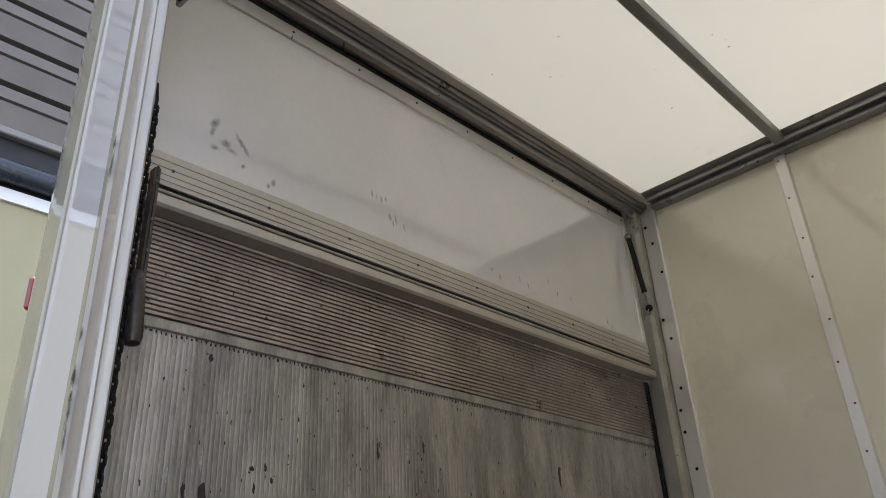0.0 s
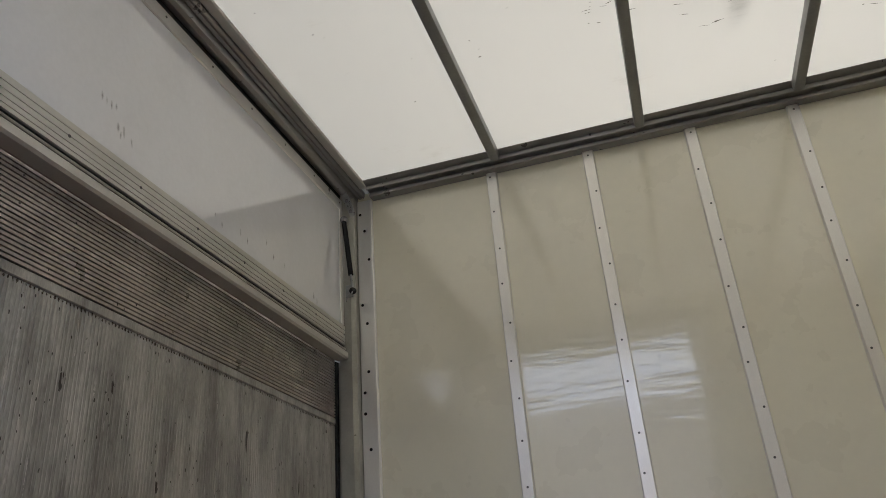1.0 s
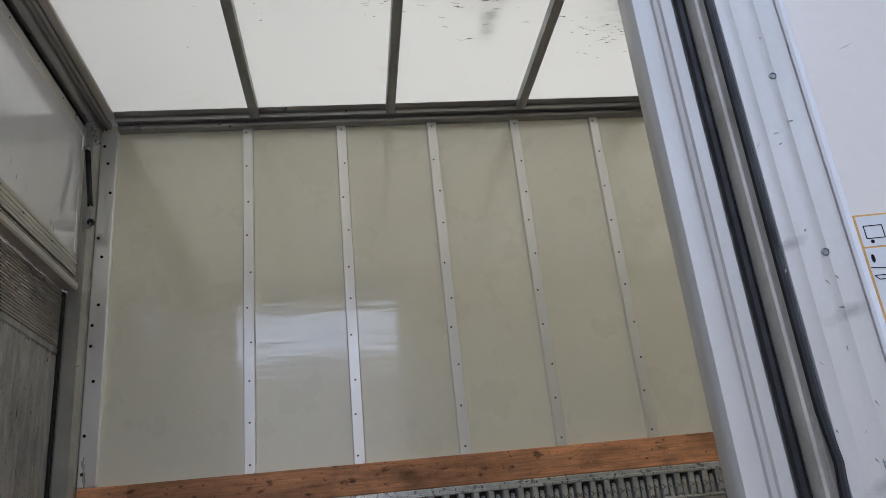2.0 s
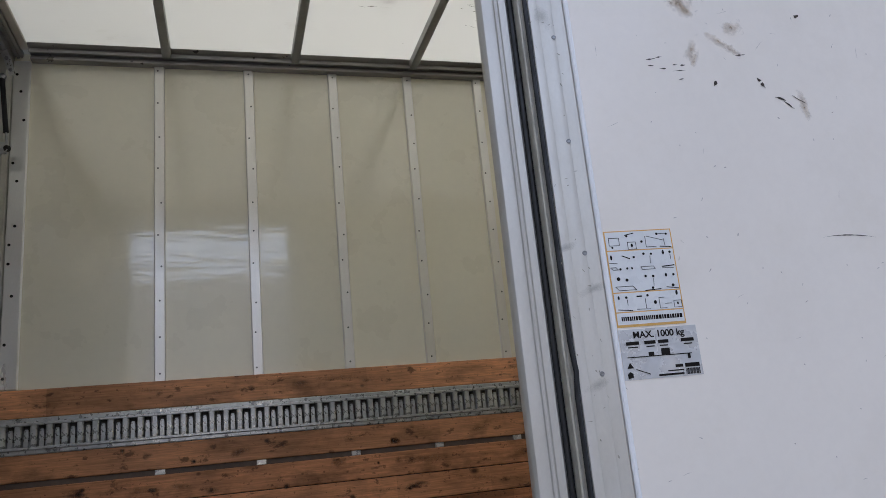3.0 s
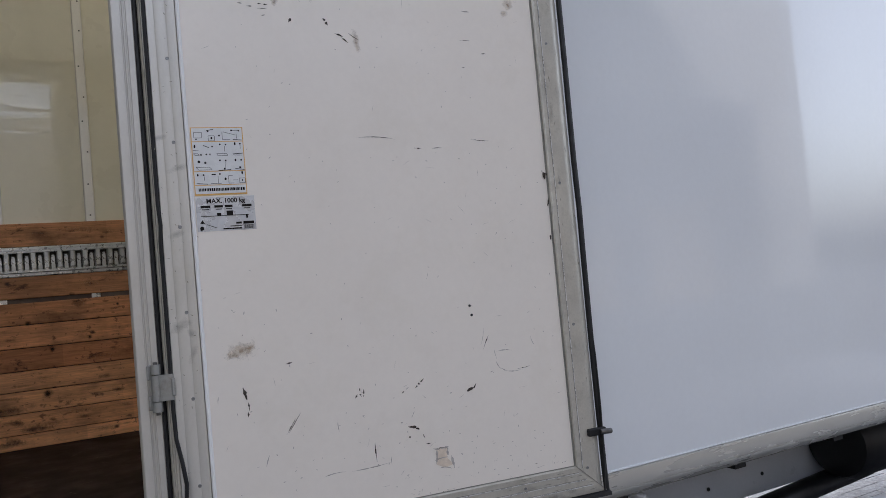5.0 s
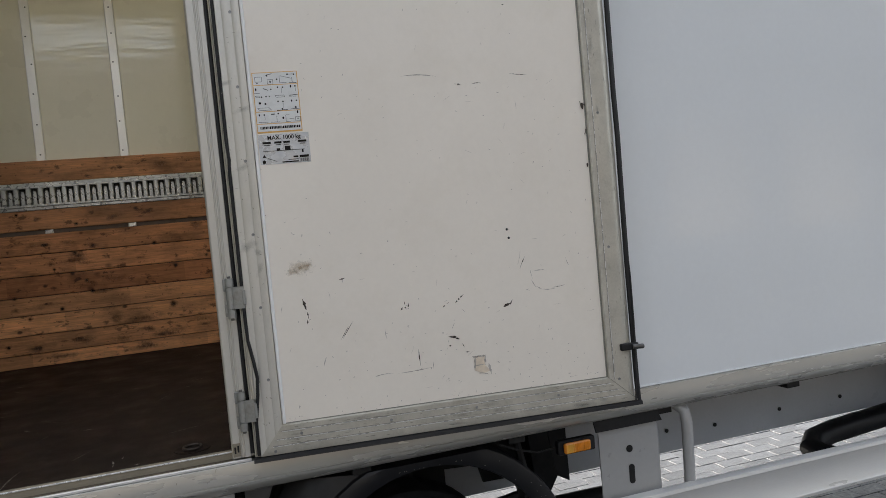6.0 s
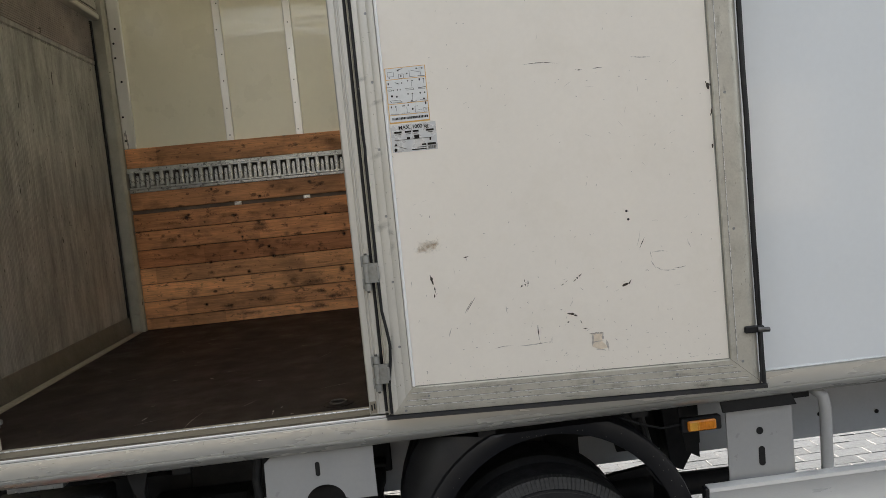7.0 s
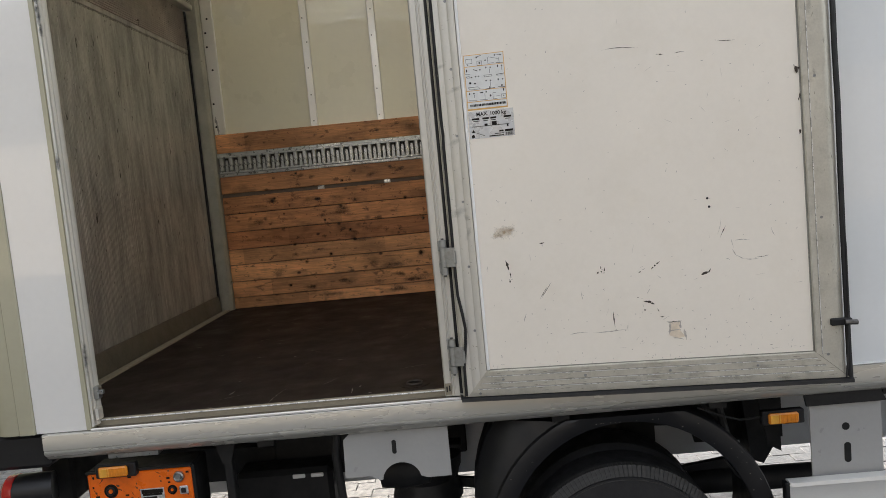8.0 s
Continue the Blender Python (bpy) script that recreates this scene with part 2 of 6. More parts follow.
DECK = mat("worn_deck_aluminium", (0.50, 0.488, 0.458), 0.42, 0.45, 0.34, 4.0, 110, 0.35, 0.75, (0.125, 0.116, 0.105), 6.0, (0.42, 0.72), (1, 2.2, 0.5), rough_var=0.1)
WHITE = mat("white_paint", (0.77, 0.79, 0.795), 0.10, 0, 0.03, 1.2, 40, 0.0, 0.1, (0.5, 0.48, 0.44), 1.8, (0.62, 0.8), coat=0.9, rough_var=0.03, coat_rough=0.015)
# white again, its colour warmed for the warm reflection on the rear panel
REAR_WHITE = mat("warm_lit_white_paint", (0.80, 0.785, 0.76), 0.12, 0, 0.03, 1.2, 40, 0.0, 0.1, (0.5, 0.48, 0.44), 1.8, (0.62, 0.8), coat=1.0, rough_var=0.02, coat_ior=1.7, coat_rough=0.02)
CREAM = mat("cream_paint", (0.43, 0.405, 0.295), 0.20, 0, 0.05, 3, 40, 0.01, 0.2, (0.42, 0.38, 0.28), 3, (0.6, 0.8), coat=0.8, rough_var=0.05, coat_ior=1.6, coat_rough=0.03)
PANEL = mat("door_panel_laminate", (0.855, 0.79, 0.70), 0.34, 0, 0.03, 1.8, 60, 0.02, 0.30, (0.66, 0.585, 0.46), 4.0, (0.50, 0.85), coat=0.1, rough_var=0.03)
# flap white with the sky's bluish reflection tinted into its colour
FLAP = mat("flap_laminate", (0.885, 0.885, 0.905), 0.12, 0, 0.05, 1.4, 60, 0.01, 0.2, (0.5, 0.47, 0.43), 2.0, (0.5, 0.85), coat=0.8, rough_var=0.04, coat_ior=1.7)
FLOOR = mat("brown_phenolic_board", (0.024, 0.0165, 0.0135), 0.58, 0, 0.25, 2.5, 160, 0.2, 0.4, (0.045, 0.036, 0.03), 3.0, (0.52, 0.8), ior=1.22)
RUBBER = mat("black_rubber", (0.012, 0.012, 0.013), 0.55, 0, 0.2, 12, 80, 0.1)
BLACK = mat("black_steel", (0.007, 0.007, 0.0075), 0.6, 0.0, 0.3, 6, 60, 0.15, 0.4, (0.016, 0.014, 0.012), 4, (0.5, 0.75))
PLASTIC = mat("black_plastic", (0.010, 0.010, 0.0115), 0.46, 0, 0.2, 5, 90, 0.1, 0.3, (0.02, 0.019, 0.018), 5, (0.52, 0.8))
TYRE = mat("tyre_rubber", (0.020, 0.020, 0.022), 0.65, 0, 0.2, 9, 120, 0.2, 0.4, (0.05, 0.048, 0.045), 6, (0.5, 0.75))
TREAD = mat("dusty_tread_rubber", (0.055, 0.054, 0.053), 0.7, 0, 0.3, 14, 120, 0.2, 0.5, (0.03, 0.03, 0.03), 9, (0.5, 0.7))
GREY = mat("grey_paint", (0.37, 0.37, 0.365), 0.4, 0.05, 0.06, 4, 60, 0.05, 0.35, (0.33, 0.30, 0.26), 4, (0.56, 0.8))
GALV = mat("galvanised_steel", (0.34, 0.35, 0.345), 0.35, 0.9, 0.22, 22, 90, 0.06, 0.4, (0.2, 0.2, 0.2), 9, (0.52, 0.75))
STEEL = mat("zinc_screw", (0.30, 0.30, 0.30), 0.35, 0.9, 0.2, 30, 90, 0.05)
DARK_STEEL = mat("dull_screw", (0.16, 0.155, 0.15), 0.45, 0.8, 0.3, 30, 90, 0.05)
ORANGE = mat("orange_paint", (0.86, 0.15, 0.008), 0.35, 0, 0.12, 8, 60, 0.05, 0.5, (0.3, 0.07, 0.01), 7, (0.54, 0.74), coat=0.1)
AMBER = mat("amber_lens", (0.75, 0.25, 0.02), 0.15, 0, 0.15, 30, 60, 0.1, coat=0.5)
RED = mat("red_lens", (0.36, 0.014, 0.012), 0.15, 0, 0.1, 30, 60, 0.05, coat=0.5)
TIP = mat("dark_worn_tip_plate", (0.47, 0.415, 0.375), 0.40, 0.5, 0.3, 4, 80, 0.3, 0.5, (0.17, 0.14, 0.12), 7, (0.46, 0.74))
BASE = mat("dirty_base_plate", (0.19, 0.175, 0.145), 0.5, 0.4, 0.25, 5, 80, 0.2, 0.6, (0.05, 0.045, 0.035), 5, (0.42, 0.75), (1, 1, 1))
WOOD = wood_mat()
# damp concrete, darkened further: shade under the truck is put into the colour
PAVER = mat("damp_shaded_paver", (0.072, 0.078, 0.090), 0.5, 0, 0.40, 12, 60, 0.8, 0.7, (0.055, 0.055, 0.055), 7, (0.46, 0.72), island=0.22)
JOINT = mat("sandy_joint", (0.035, 0.038, 0.042), 0.95, 0, 0.2, 8, 150, 0.4)
# grey darkened to carry the shade on the yard hall's tall wing
YARD_WALL = mat("shaded_grey_panel", (0.12, 0.12, 0.12), 0.7, 0, 0.15, 1.2, 40, 0.1)
CLAD = mat("cladding_steel", (0.135, 0.122, 0.108), 0.5, 0.1, 0.1, 2, 40, 0.03, 0.2, (0.19, 0.175, 0.16), 2, (0.55, 0.8))
RENDER = mat("cream_wall_panel", (0.36, 0.335, 0.205), 0.5, 0, 0.06, 1.2, 60, 0.05)
INK = mat("black_ink", (0.018, 0.016, 0.014), 0.8, 0, 0.1, 20, 60, 0, ior=1.15)
LABEL_W = mat("label_film_white", (0.74, 0.74, 0.72), 0.3, 0, 0.05, 12, 60, 0)
LABEL_Y = mat("label_film_orange", (0.72, 0.42, 0.12), 0.3, 0, 0.1, 12, 60, 0)
LABEL_S = mat("label_film_silver", (0.55, 0.56, 0.57), 0.3, 0.3, 0.06, 12, 60, 0)
SCUFF = mat("dark_scuff", (0.075, 0.06, 0.05), 0.8, 0, 0.4, 40, 120, 0.1, ior=1.2)
SPECK = mat("scratch_and_chip_shade", (0.46, 0.42, 0.375), 0.7, 0, 0.4, 40, 120, 0.1)
SMEAR = stain_mat("tan_smear", (0.50, 0.39, 0.27), 0.5, 0.7, 14.0)


# ---------------------------------------------------------------- mesh helpers
def mesh_of(name, bm, material, smooth=False):
    me = bpy.data.meshes.new(name)
    bmesh.ops.recalc_face_normals(bm, faces=bm.faces)
    bm.to_mesh(me)
    bm.free()
    me.materials.append(material)
    if smooth:
        for p in me.polygons:
            p.use_smooth = True
        me.set_sharp_from_angle(angle=radians(35))
    return me


def part(name, bm, material, parent=None, label="", smooth=True):
    ob = new(name, mesh_of(name, bm, material, smooth))
    if parent:
        ob.parent = parent
    return tagged(ob, label)


def thing(name, label, category, group="", kind="", at=(0, 0, 0)):
    ob = new(name)
    ob.empty_display_size = 0.05
    ob.location = at
    return tagged(ob, label, category, group, kind)


def box(x0, x1, y0, y1, z0, z1, b=0.0, bm=None, seg=1):
    bm = bm or bmesh.new()
    v = [bm.verts.new((x, y, z)) for x in (x0, x1) for y in (y0, y1) for z in (z0, z1)]
    f = [bm.faces.new([v[i] for i in q]) for q in ((0, 1, 3, 2), (4, 6, 7, 5), (0, 4, 5, 1), (2, 3, 7, 6), (0, 2, 6, 4), (1, 5, 7, 3))]
    if b:
        ed = list({e for q in f for e in q.edges})
        bmesh.ops.bevel(bm, geom=ed, offset=b, segments=seg, affect="EDGES")
    return bm


def prism(pts, axis, a, b, bm=None):
    """Closed outline pts in the two other axes (in x, y, z order), drawn out along axis from a to b."""
    bm = bm or bmesh.new()
    def place(p, t):
        return {"x": (t, *p), "y": (p[0], t, p[1]), "z": (*p, t)}[axis]
    lo, hi = [[bm.verts.new(place(p, t)) for p in pts] for t in (a, b)]
    n = len(pts)
    bm.faces.new(lo)
    bm.faces.new(hi[::-1])
    for i in range(n):
        bm.faces.new((lo[i], hi[i], hi[(i + 1) % n], lo[(i + 1) % n]))
    return bm


def tube(pts, r, n=8, bm=None, closed=False):
    """A round bar along pts."""
    bm = bm or bmesh.new()
    P = [Vector(p) for p in pts]
    rings = []
    up = None
    for i, p in enumerate(P):
        a = P[i - 1] if (i or closed) else P[i]
        c = P[(i + 1) % len(P)] if (i + 1 < len(P) or closed) else P[i]
        d = (c - a).normalized()
        if up is None:
            up = d.orthogonal().normalized()
        up = (up - d * up.dot(d)).normalized()
        w = d.cross(up)
        rings.append([bm.verts.new(p + (up * math.cos(k * math.tau / n) + w * math.sin(k * math.tau / n)) * r) for k in range(n)])
    m = len(rings)
    for i in range(m if closed else m - 1):
        q, s = rings[i], rings[(i + 1) % m]
        for k in range(n):
            bm.faces.new((q[k], q[(k + 1) % n], s[(k + 1) % n], s[k]))
    if not closed:
        bm.faces.new(rings[0][::-1])
        bm.faces.new(rings[-1])
    return bm


def lathe(profile, centre, axis, n=32, bm=None):
    """Turns (radius, along) pairs round an axis through centre."""
    bm = bm or bmesh.new()
    c = Vector(centre)
    A = Vector({"x": (1, 0, 0), "y": (0, 1, 0), "z": (0, 0, 1)}[axis])
    U = A.orthogonal().normalized()
    W = A.cross(U)
    rings = [[bm.verts.new(c + A * s + (U * math.cos(k * math.tau / n) + W * math.sin(k * math.tau / n)) * r) for k in range(n)] for r, s in profile]
    for q, s in zip(rings, rings[1:]):
        for k in range(n):
            bm.faces.new((q[k], q[(k + 1) % n], s[(k + 1) % n], s[k]))
    bm.faces.new(rings[0][::-1])
    bm.faces.new(rings[-1])
    return bm


def moved(bm, m):
    bmesh.ops.transform(bm, matrix=m, verts=bm.verts)
    return bm


def put(name, me, m, parent, label=""):
    ob = new(name, me)
    ob.matrix_basis = m
    if parent:
        ob.parent = parent
    return tagged(ob, label)


SILL_PAINT = mat("sill_aluminium", (0.49, 0.478, 0.44), 0.27, 0.45, 0.04, 3, 90, 0.02, 0.06, (0.42, 0.39, 0.33), 5, (0.45, 0.85), (0.4, 2, 2), rough_var=0.05)
SEALANT = mat("tan_worn_edge", (0.33, 0.29, 0.22), 0.6, 0.1, 0.2, 9, 120, 0.15, 0.6, (0.13, 0.11, 0.09), 9, (0.45, 0.75), (0.5, 2, 2))
SCREW_S = mesh_of("small_screw", lathe([(0.0046, 0.0), (0.0044, 0.0008), (0.0034, 0.0014), (0.0028, 0.0004), (0.0010, 0.0003)], (0, 0, 0), "z", 12), STEEL, True)
POST = mat("grimy_post_aluminium", (0.45, 0.44, 0.385), 0.42, 0.4, 0.12, 4, 120, 0.08, 0.5, (0.2, 0.185, 0.15), 5, (0.45, 0.75))
ZINC = mat("bright_zinc", (0.52, 0.53, 0.52), 0.34, 0.7, 0.2, 24, 90, 0.05, 0.15, (0.3, 0.3, 0.29), 12, (0.5, 0.75))
PALE = mat("pale_dirty_aluminium", (0.61, 0.585, 0.53), 0.38, 0.3, 0.06, 4, 140, 0.06, 0.4, (0.45, 0.425, 0.35), 7, (0.52, 0.8), (1.2, 1.2, 0.7), rough_var=0.05)
RIVET = mesh_of("rivet", lathe([(0.0046, 0.0), (0.0044, 0.0010), (0.0030, 0.0018), (0.0010, 0.0008)], (0, 0, 0), "z", 10), DARK_STEEL, True)
SCREW = mesh_of("screw", lathe([(0.0072, 0.0), (0.0072, 0.0006), (0.0056, 0.0022), (0.0050, 0.0022), (0.0046, 0.0002), (0.0030, 0.0002), (0.0026, 0.0016), (0.0008, 0.0018)], (0, 0, 0), "z", 16), STEEL, True)


def mark(bm, u, z, length, angle, w, y, seed):
    """A thin ragged fleck lying on a face that looks towards -y: length and width in metres, angle in degrees."""
    r = random.Random(seed)
    n = max(4, int(length / 0.006) + 3)
    c, s = math.cos(radians(angle)), math.sin(radians(angle))
    up, lo = [], []
    bend = r.uniform(-0.06, 0.06) * length
    for i in range(n):
        f = i / (n - 1)
        a = (f - 0.5) * length
        mid = bend * 4 * f * (1 - f)
        h = w * 0.6 * max(0.15, math.sin(math.pi * f)) * r.uniform(0.3, 1.3)
        for rowv, d in ((up, mid + h), (lo, mid - h * r.uniform(0.5, 1.2))):
            rowv.append(bm.verts.new((u + a * c - d * s, y, z + a * s + d * c)))
    for i in range(n - 1):
        if w > 0.0026 and n > 5 and 0 < i < n - 2 and r.random() < 0.10:
            continue
        bm.faces.new((lo[i], lo[i + 1], up[i + 1], up[i]))


def smear(bm, u, z, length, angle, w, y, seed):
    """A rubbed patch lying on a face that looks towards -y, long along its angle; its edge is soft."""
    c, s = math.cos(radians(angle)), math.sin(radians(angle))
    uv = bm.loops.layers.uv.verify()
    y -= (seed % 40) * 0.000006
    corners = [(-1, -1), (1, -1), (1, 1), (-1, 1)]
    f = bm.faces.new([bm.verts.new((u + a * length * 0.8 * c - b * w * 0.9 * s, y, z + a * length * 0.8 * s + b * w * 0.9 * c)) for a, b in corners])
    for loop, (a, b) in zip(f.loops, corners):
        loop[uv].uv = (a * 0.5 + 0.5, b * 0.5 + 0.5)


def blob(bm, u, z, rx, rz, y, seed):
    """An uneven spot with ragged outline and a few splashes beside it."""
    r = random.Random(seed)
    for k in range(r.choice((1, 2, 3))):
        s = 1.0 if k == 0 else r.uniform(0.25, 0.5)
        cu, cz = (u, z) if k == 0 else (u + r.uniform(-1.6, 1.6) * rx, z + r.uniform(-1.6, 1.6) * rz)
        ring = []
        for i in range(11):
            a = i * math.tau / 11
            q = s * r.uniform(0.55, 1.1)
            ring.append(bm.verts.new((cu + rx * q * math.cos(a), y, cz + rz * q * math.sin(a))))
        bm.faces.new(ring)


# ---------------------------------------------------------------- the body: floor, walls, roof
FLOOR_Z, FAR_Y = 1.05, 2.515
REAR_X, FRONT_X = -1.55, 6.26
OPEN_T = 3.66

tagged(part("floor", box(-1.47, FRONT_X, 0.06, FAR_Y, FLOOR_Z - 0.03, FLOOR_Z), FLOOR), "dark brown scuffed plywood load floor of the box", "floor", kind="structure")

wall_far = part("wall_far", box(REAR_X + 0.03, FRONT_X, FAR_Y, FAR_Y + 0.03, 0.98, 3.95), GRP)
tagged(wall_far, "glossy ivory laminate side wall with aluminium ribs", "wall", kind="structure")
RIB_X = [-0.744, -0.302, 0.140, 0.556, 0.966, 1.375, 1.78, 2.19, 2.60, 3.01, 3.42, 3.83, 4.24, 4.65, 5.06, 5.47, 5.88]
rib_me = mesh_of("rib", prism([(-0.026, 0), (-0.0245, -0.012), (-0.021, -0.0185), (0.021, -0.0185), (0.0245, -0.012), (0.026, 0)], "z", 2.2, 3.822), mat("rib_aluminium", (0.84, 0.82, 0.77), 0.34, 0.62, 0.06, 3, 150, 0.0, 0.15, (0.5, 0.48, 0.45), 6, (0.4, 1.0), (2, 2, 0.6), rough_var=0.05), True)
for i, x in enumerate(RIB_X):
    rib = put("rib", rib_me, pose(x, FAR_Y, 0), wall_far)
    if x < 1.6:
        rnd = random.Random(i)
        for z in [2.25, 2.42] + [2.58 + 0.17 * k + rnd.uniform(-0.02, 0.02) for k in range(7)] + [3.79]:
            put("rivet", RIVET, pose(rnd.choice((-0.007, 0.0, 0.008)), -0.0185, z, 90), rib)
# plank lining: bottom and top heights
PLANKS = [(1.052, 1.123), (1.127, 1.230), (1.234, 1.343), (1.347, 1.447), (1.451, 1.565), (1.569, 1.685), (1.689, 1.800), (1.824, 1.936), (2.094, 2.216)]
for z0, z1 in PLANKS:
    h = z1 - z0
    put("plank", mesh_of("plank", box(-1.408, FRONT_X, -0.027, 0.001, -h / 2, h / 2, 0.003), WOOD), pose(0, FAR_Y, (z0 + z1) / 2), wall_far)
# dark sheet added behind the boards so their joints stay dark
part("plank_backing", box(-1.408, FRONT_X, FAR_Y - 0.007, FAR_Y + 0.001, FLOOR_Z, 2.2), mat("dark_backing", (0.06, 0.05, 0.042), 0.8, 0, 0.2, 5, 60, 0.1), wall_far)
# shadow in the wide gap, painted as a brown strip
part("gap_strip", box(-1.408, FRONT_X, FAR_Y - 0.012, FAR_Y - 0.0071, 1.801, 1.823), mat("painted_gap_shade", (0.17, 0.125, 0.095), 0.7, 0, 0.2, 5, 60, 0.1), wall_far)
for i, x in enumerate(RIB_X):
    part("spacer", box(x - 0.022, x + 0.022, FAR_Y - 0.022, FAR_Y + 0.001, 1.8005, 1.8235, 0.002), ALU_EDGE, wall_far)

rnd = random.Random(91)
bm = bmesh.new()
for k in range(60):
    z = rnd.choice((1.09, 1.16, 1.20, 1.28, 1.30, 1.38, 1.41, 1.50, 1.62, 1.74, 1.88, 2.16)) + rnd.uniform(-0.02, 0.02)
    smear(bm, rnd.uniform(-1.3, 1.3), z, rnd.uniform(0.03, 0.16), rnd.uniform(-3, 3), rnd.uniform(0.006, 0.024), FAR_Y - 0.0274, 2600 + k)
tagged(part("plank_grime", bm, stain_mat("dark_plank_grime", (0.05, 0.03, 0.02), 0.40, 0.6, 16.0), wall_far), kind="stuff")
# knots in the boards: along, height, radius
KNOTS = ((-.088, 1.547, .015), (-.195, 1.692, .013), (.502, 1.506, .015), (-.598, 1.844, .011), (-.577, 1.516, .012), (-.125, 1.319, .024), (.432, 1.310, .026), (-.957, 1.449, .014), (-.892, 1.327, .015), (-.555, 1.449, .013),
         (.093, 1.592, .014), (-1.009, 1.659, .010), (.243, 1.756, .010), (-.740, 1.593, .010), (-.900, 1.918, .012), (-.724, 1.364, .014), (-1.016, 1.179, .013), (.321, 1.853, .013))
bm = bmesh.new()
for k, (x, z, r) in enumerate(KNOTS):
    smear(bm, x, z, r * 1.7, 0, r * 1.35, FAR_Y - 0.0276, 2800 + k)
    smear(bm, x, z, r * 0.8, 20, r * 0.75, FAR_Y - 0.0279, 2840 + k)
tagged(part("knot", bm, stain_mat("dark_knot", (0.085, 0.033, 0.014), 0.8, 0.6, 6.0), wall_far, "dark knots in the boards"), kind="stuff")
# grubby worn patches: along, height, length, width
PATCHES = ((.049, 1.775, .05, .03), (-.530, 1.710, .05, .022), (-.612, 1.658, .08, .045), (-.500, 1.443, .09, .020), (-.443, 1.275, .06, .035), (-.288, 1.258, .09, .030), (-.418, 1.153, .08, .030), (-1.093, 1.256, .05, .025), (-1.182, 1.618, .06, .030),
           (-1.080, 1.753, .07, .030), (-.884, 1.154, .07, .025), (-.62, 1.172, .10, .03), (-.20, 1.150, .10, .03), (-.75, 1.095, .16, .02), (-.30, 1.085, .16, .02), (-.255, 1.858, .03, .008), (.330, 1.847, .05, .02))
bm = bmesh.new()
for k, (x, z, ln, w) in enumerate(PATCHES):
    smear(bm, x, z, ln, (k * 37) % 9 - 4, w, FAR_Y - 0.0284, 2880 + k)
rnd = random.Random(17)
for k in range(46):
    z = rnd.choice((1.09, 1.10, 1.17, 1.19, 1.28, 1.30, 1.39, 1.51, 1.63, 1.75, 1.88, 2.15)) + rnd.uniform(-0.02, 0.02)
    smear(bm, rnd.uniform(-1.35, 0.6), z, rnd.uniform(0.02, 0.07), rnd.uniform(-12, 12), rnd.uniform(0.010, 0.024), FAR_Y - 0.0288, 2920 + k)
tagged(part("worn_patch", bm, stain_mat("grubby_patch", (0.085, 0.045, 0.026), 0.62, 0.6, 12.0), wall_far), kind="stuff")
# lashing rail between the planks
rail = tagged(thing("lashing_rail", "galvanised slotted lashing rail screwed between wall planks", "rail", at=(0, FAR_Y, 2.015)), kind="")
part("backing", box(-1.408, FRONT_X, -0.006, -0.002, -0.077, 0.077), mat("slot_back_steel", (0.15, 0.15, 0.145), 0.5, 0.6, 0.2, 12, 60, 0.1), rail)
for s, nm in ((1, "flange"), (-1, "flange")):
    pr = [(-0.004, s * 0.078), (-0.026, s * 0.078), (-0.029, s * 0.074), (-0.029, s * 0.060), (-0.041, s * 0.056), (-0.041, s * 0.047), (-0.037, s * 0.045), (-0.004, s * 0.045)]
    part(nm, prism(pr, "x", -1.408, FRONT_X), ZINC, rail)
web = mesh_of("web", prism([(-0.016, 0), (-0.014, -0.024), (-0.009, -0.028), (0.009, -0.028), (0.014, -0.024), (0.016, 0)], "z", -0.046, 0.046), ZINC, True)
tongue = mesh_of("tongue", prism([(-0.0095, -0.046), (0.0095, -0.046), (0.0095, -0.022), (0.0075, -0.016), (0.0095, -0.008), (0.0085, 0.020), (0.005, 0.030), (-0.005, 0.030), (-0.0085, 0.020), (-0.0095, -0.008), (-0.0075, -0.016), (-0.0095, -0.022)], "y", -0.020, -0.006), ZINC)
k = 0
while -1.382 + 0.0617 * k < FRONT_X - 0.05:
    x = -1.382 + 0.0617 * k
    put("web", web, pose(x, -0.010, 0), rail)
    put("tongue", tongue, pose(x + 0.03085, -0.004, 0), rail)
    if k % 4 == 1:
        put("screw", SCREW, pose(x, -0.0295, 0.067, 90), rail)
    if k % 4 == 3:
        put("screw", SCREW, pose(x, -0.0295, -0.067, 90), rail)
    k += 1

# rear corner post on the far side, with its drilled strip
post = tagged(thing("corner_post", "bare aluminium rear corner post with drilled fixing strip", "post"), kind="structure")
part("profile", prism([(-1.55, 2.545), (-1.55, 2.455), (-1.545, 2.448), (-1.488, 2.448), (-1.482, 2.438), (-1.425, 2.438), (-1.41, 2.455), (-1.41, 2.545)], "z", FLOOR_Z, 3.86), POST, post)
part("strip", box(-1.409, -1.335, 2.492, 2.516, 2.219, 3.815, 0.004), ALU, post)
rnd = random.Random(4)
hole = mesh_of("hole", lathe([(0.007, 0.0), (0.0066, 0.001), (0.004, 0.0004), (0.003, -0.002)], (0, 0, 0), "z", 12), BLACK, True)
z = 2.27
while z < 3.8:
    put("hole", hole, pose(-1.372 + rnd.choice((-0.02, 0.0, 0.018)), 2.4915, z, 90), post)
    z += rnd.choice((0.09, 0.15, 0.22))
part("foot", box(-1.482, -1.425, 2.428, 2.4375, FLOOR_Z + 0.002, 1.17, 0.004), POST, post)

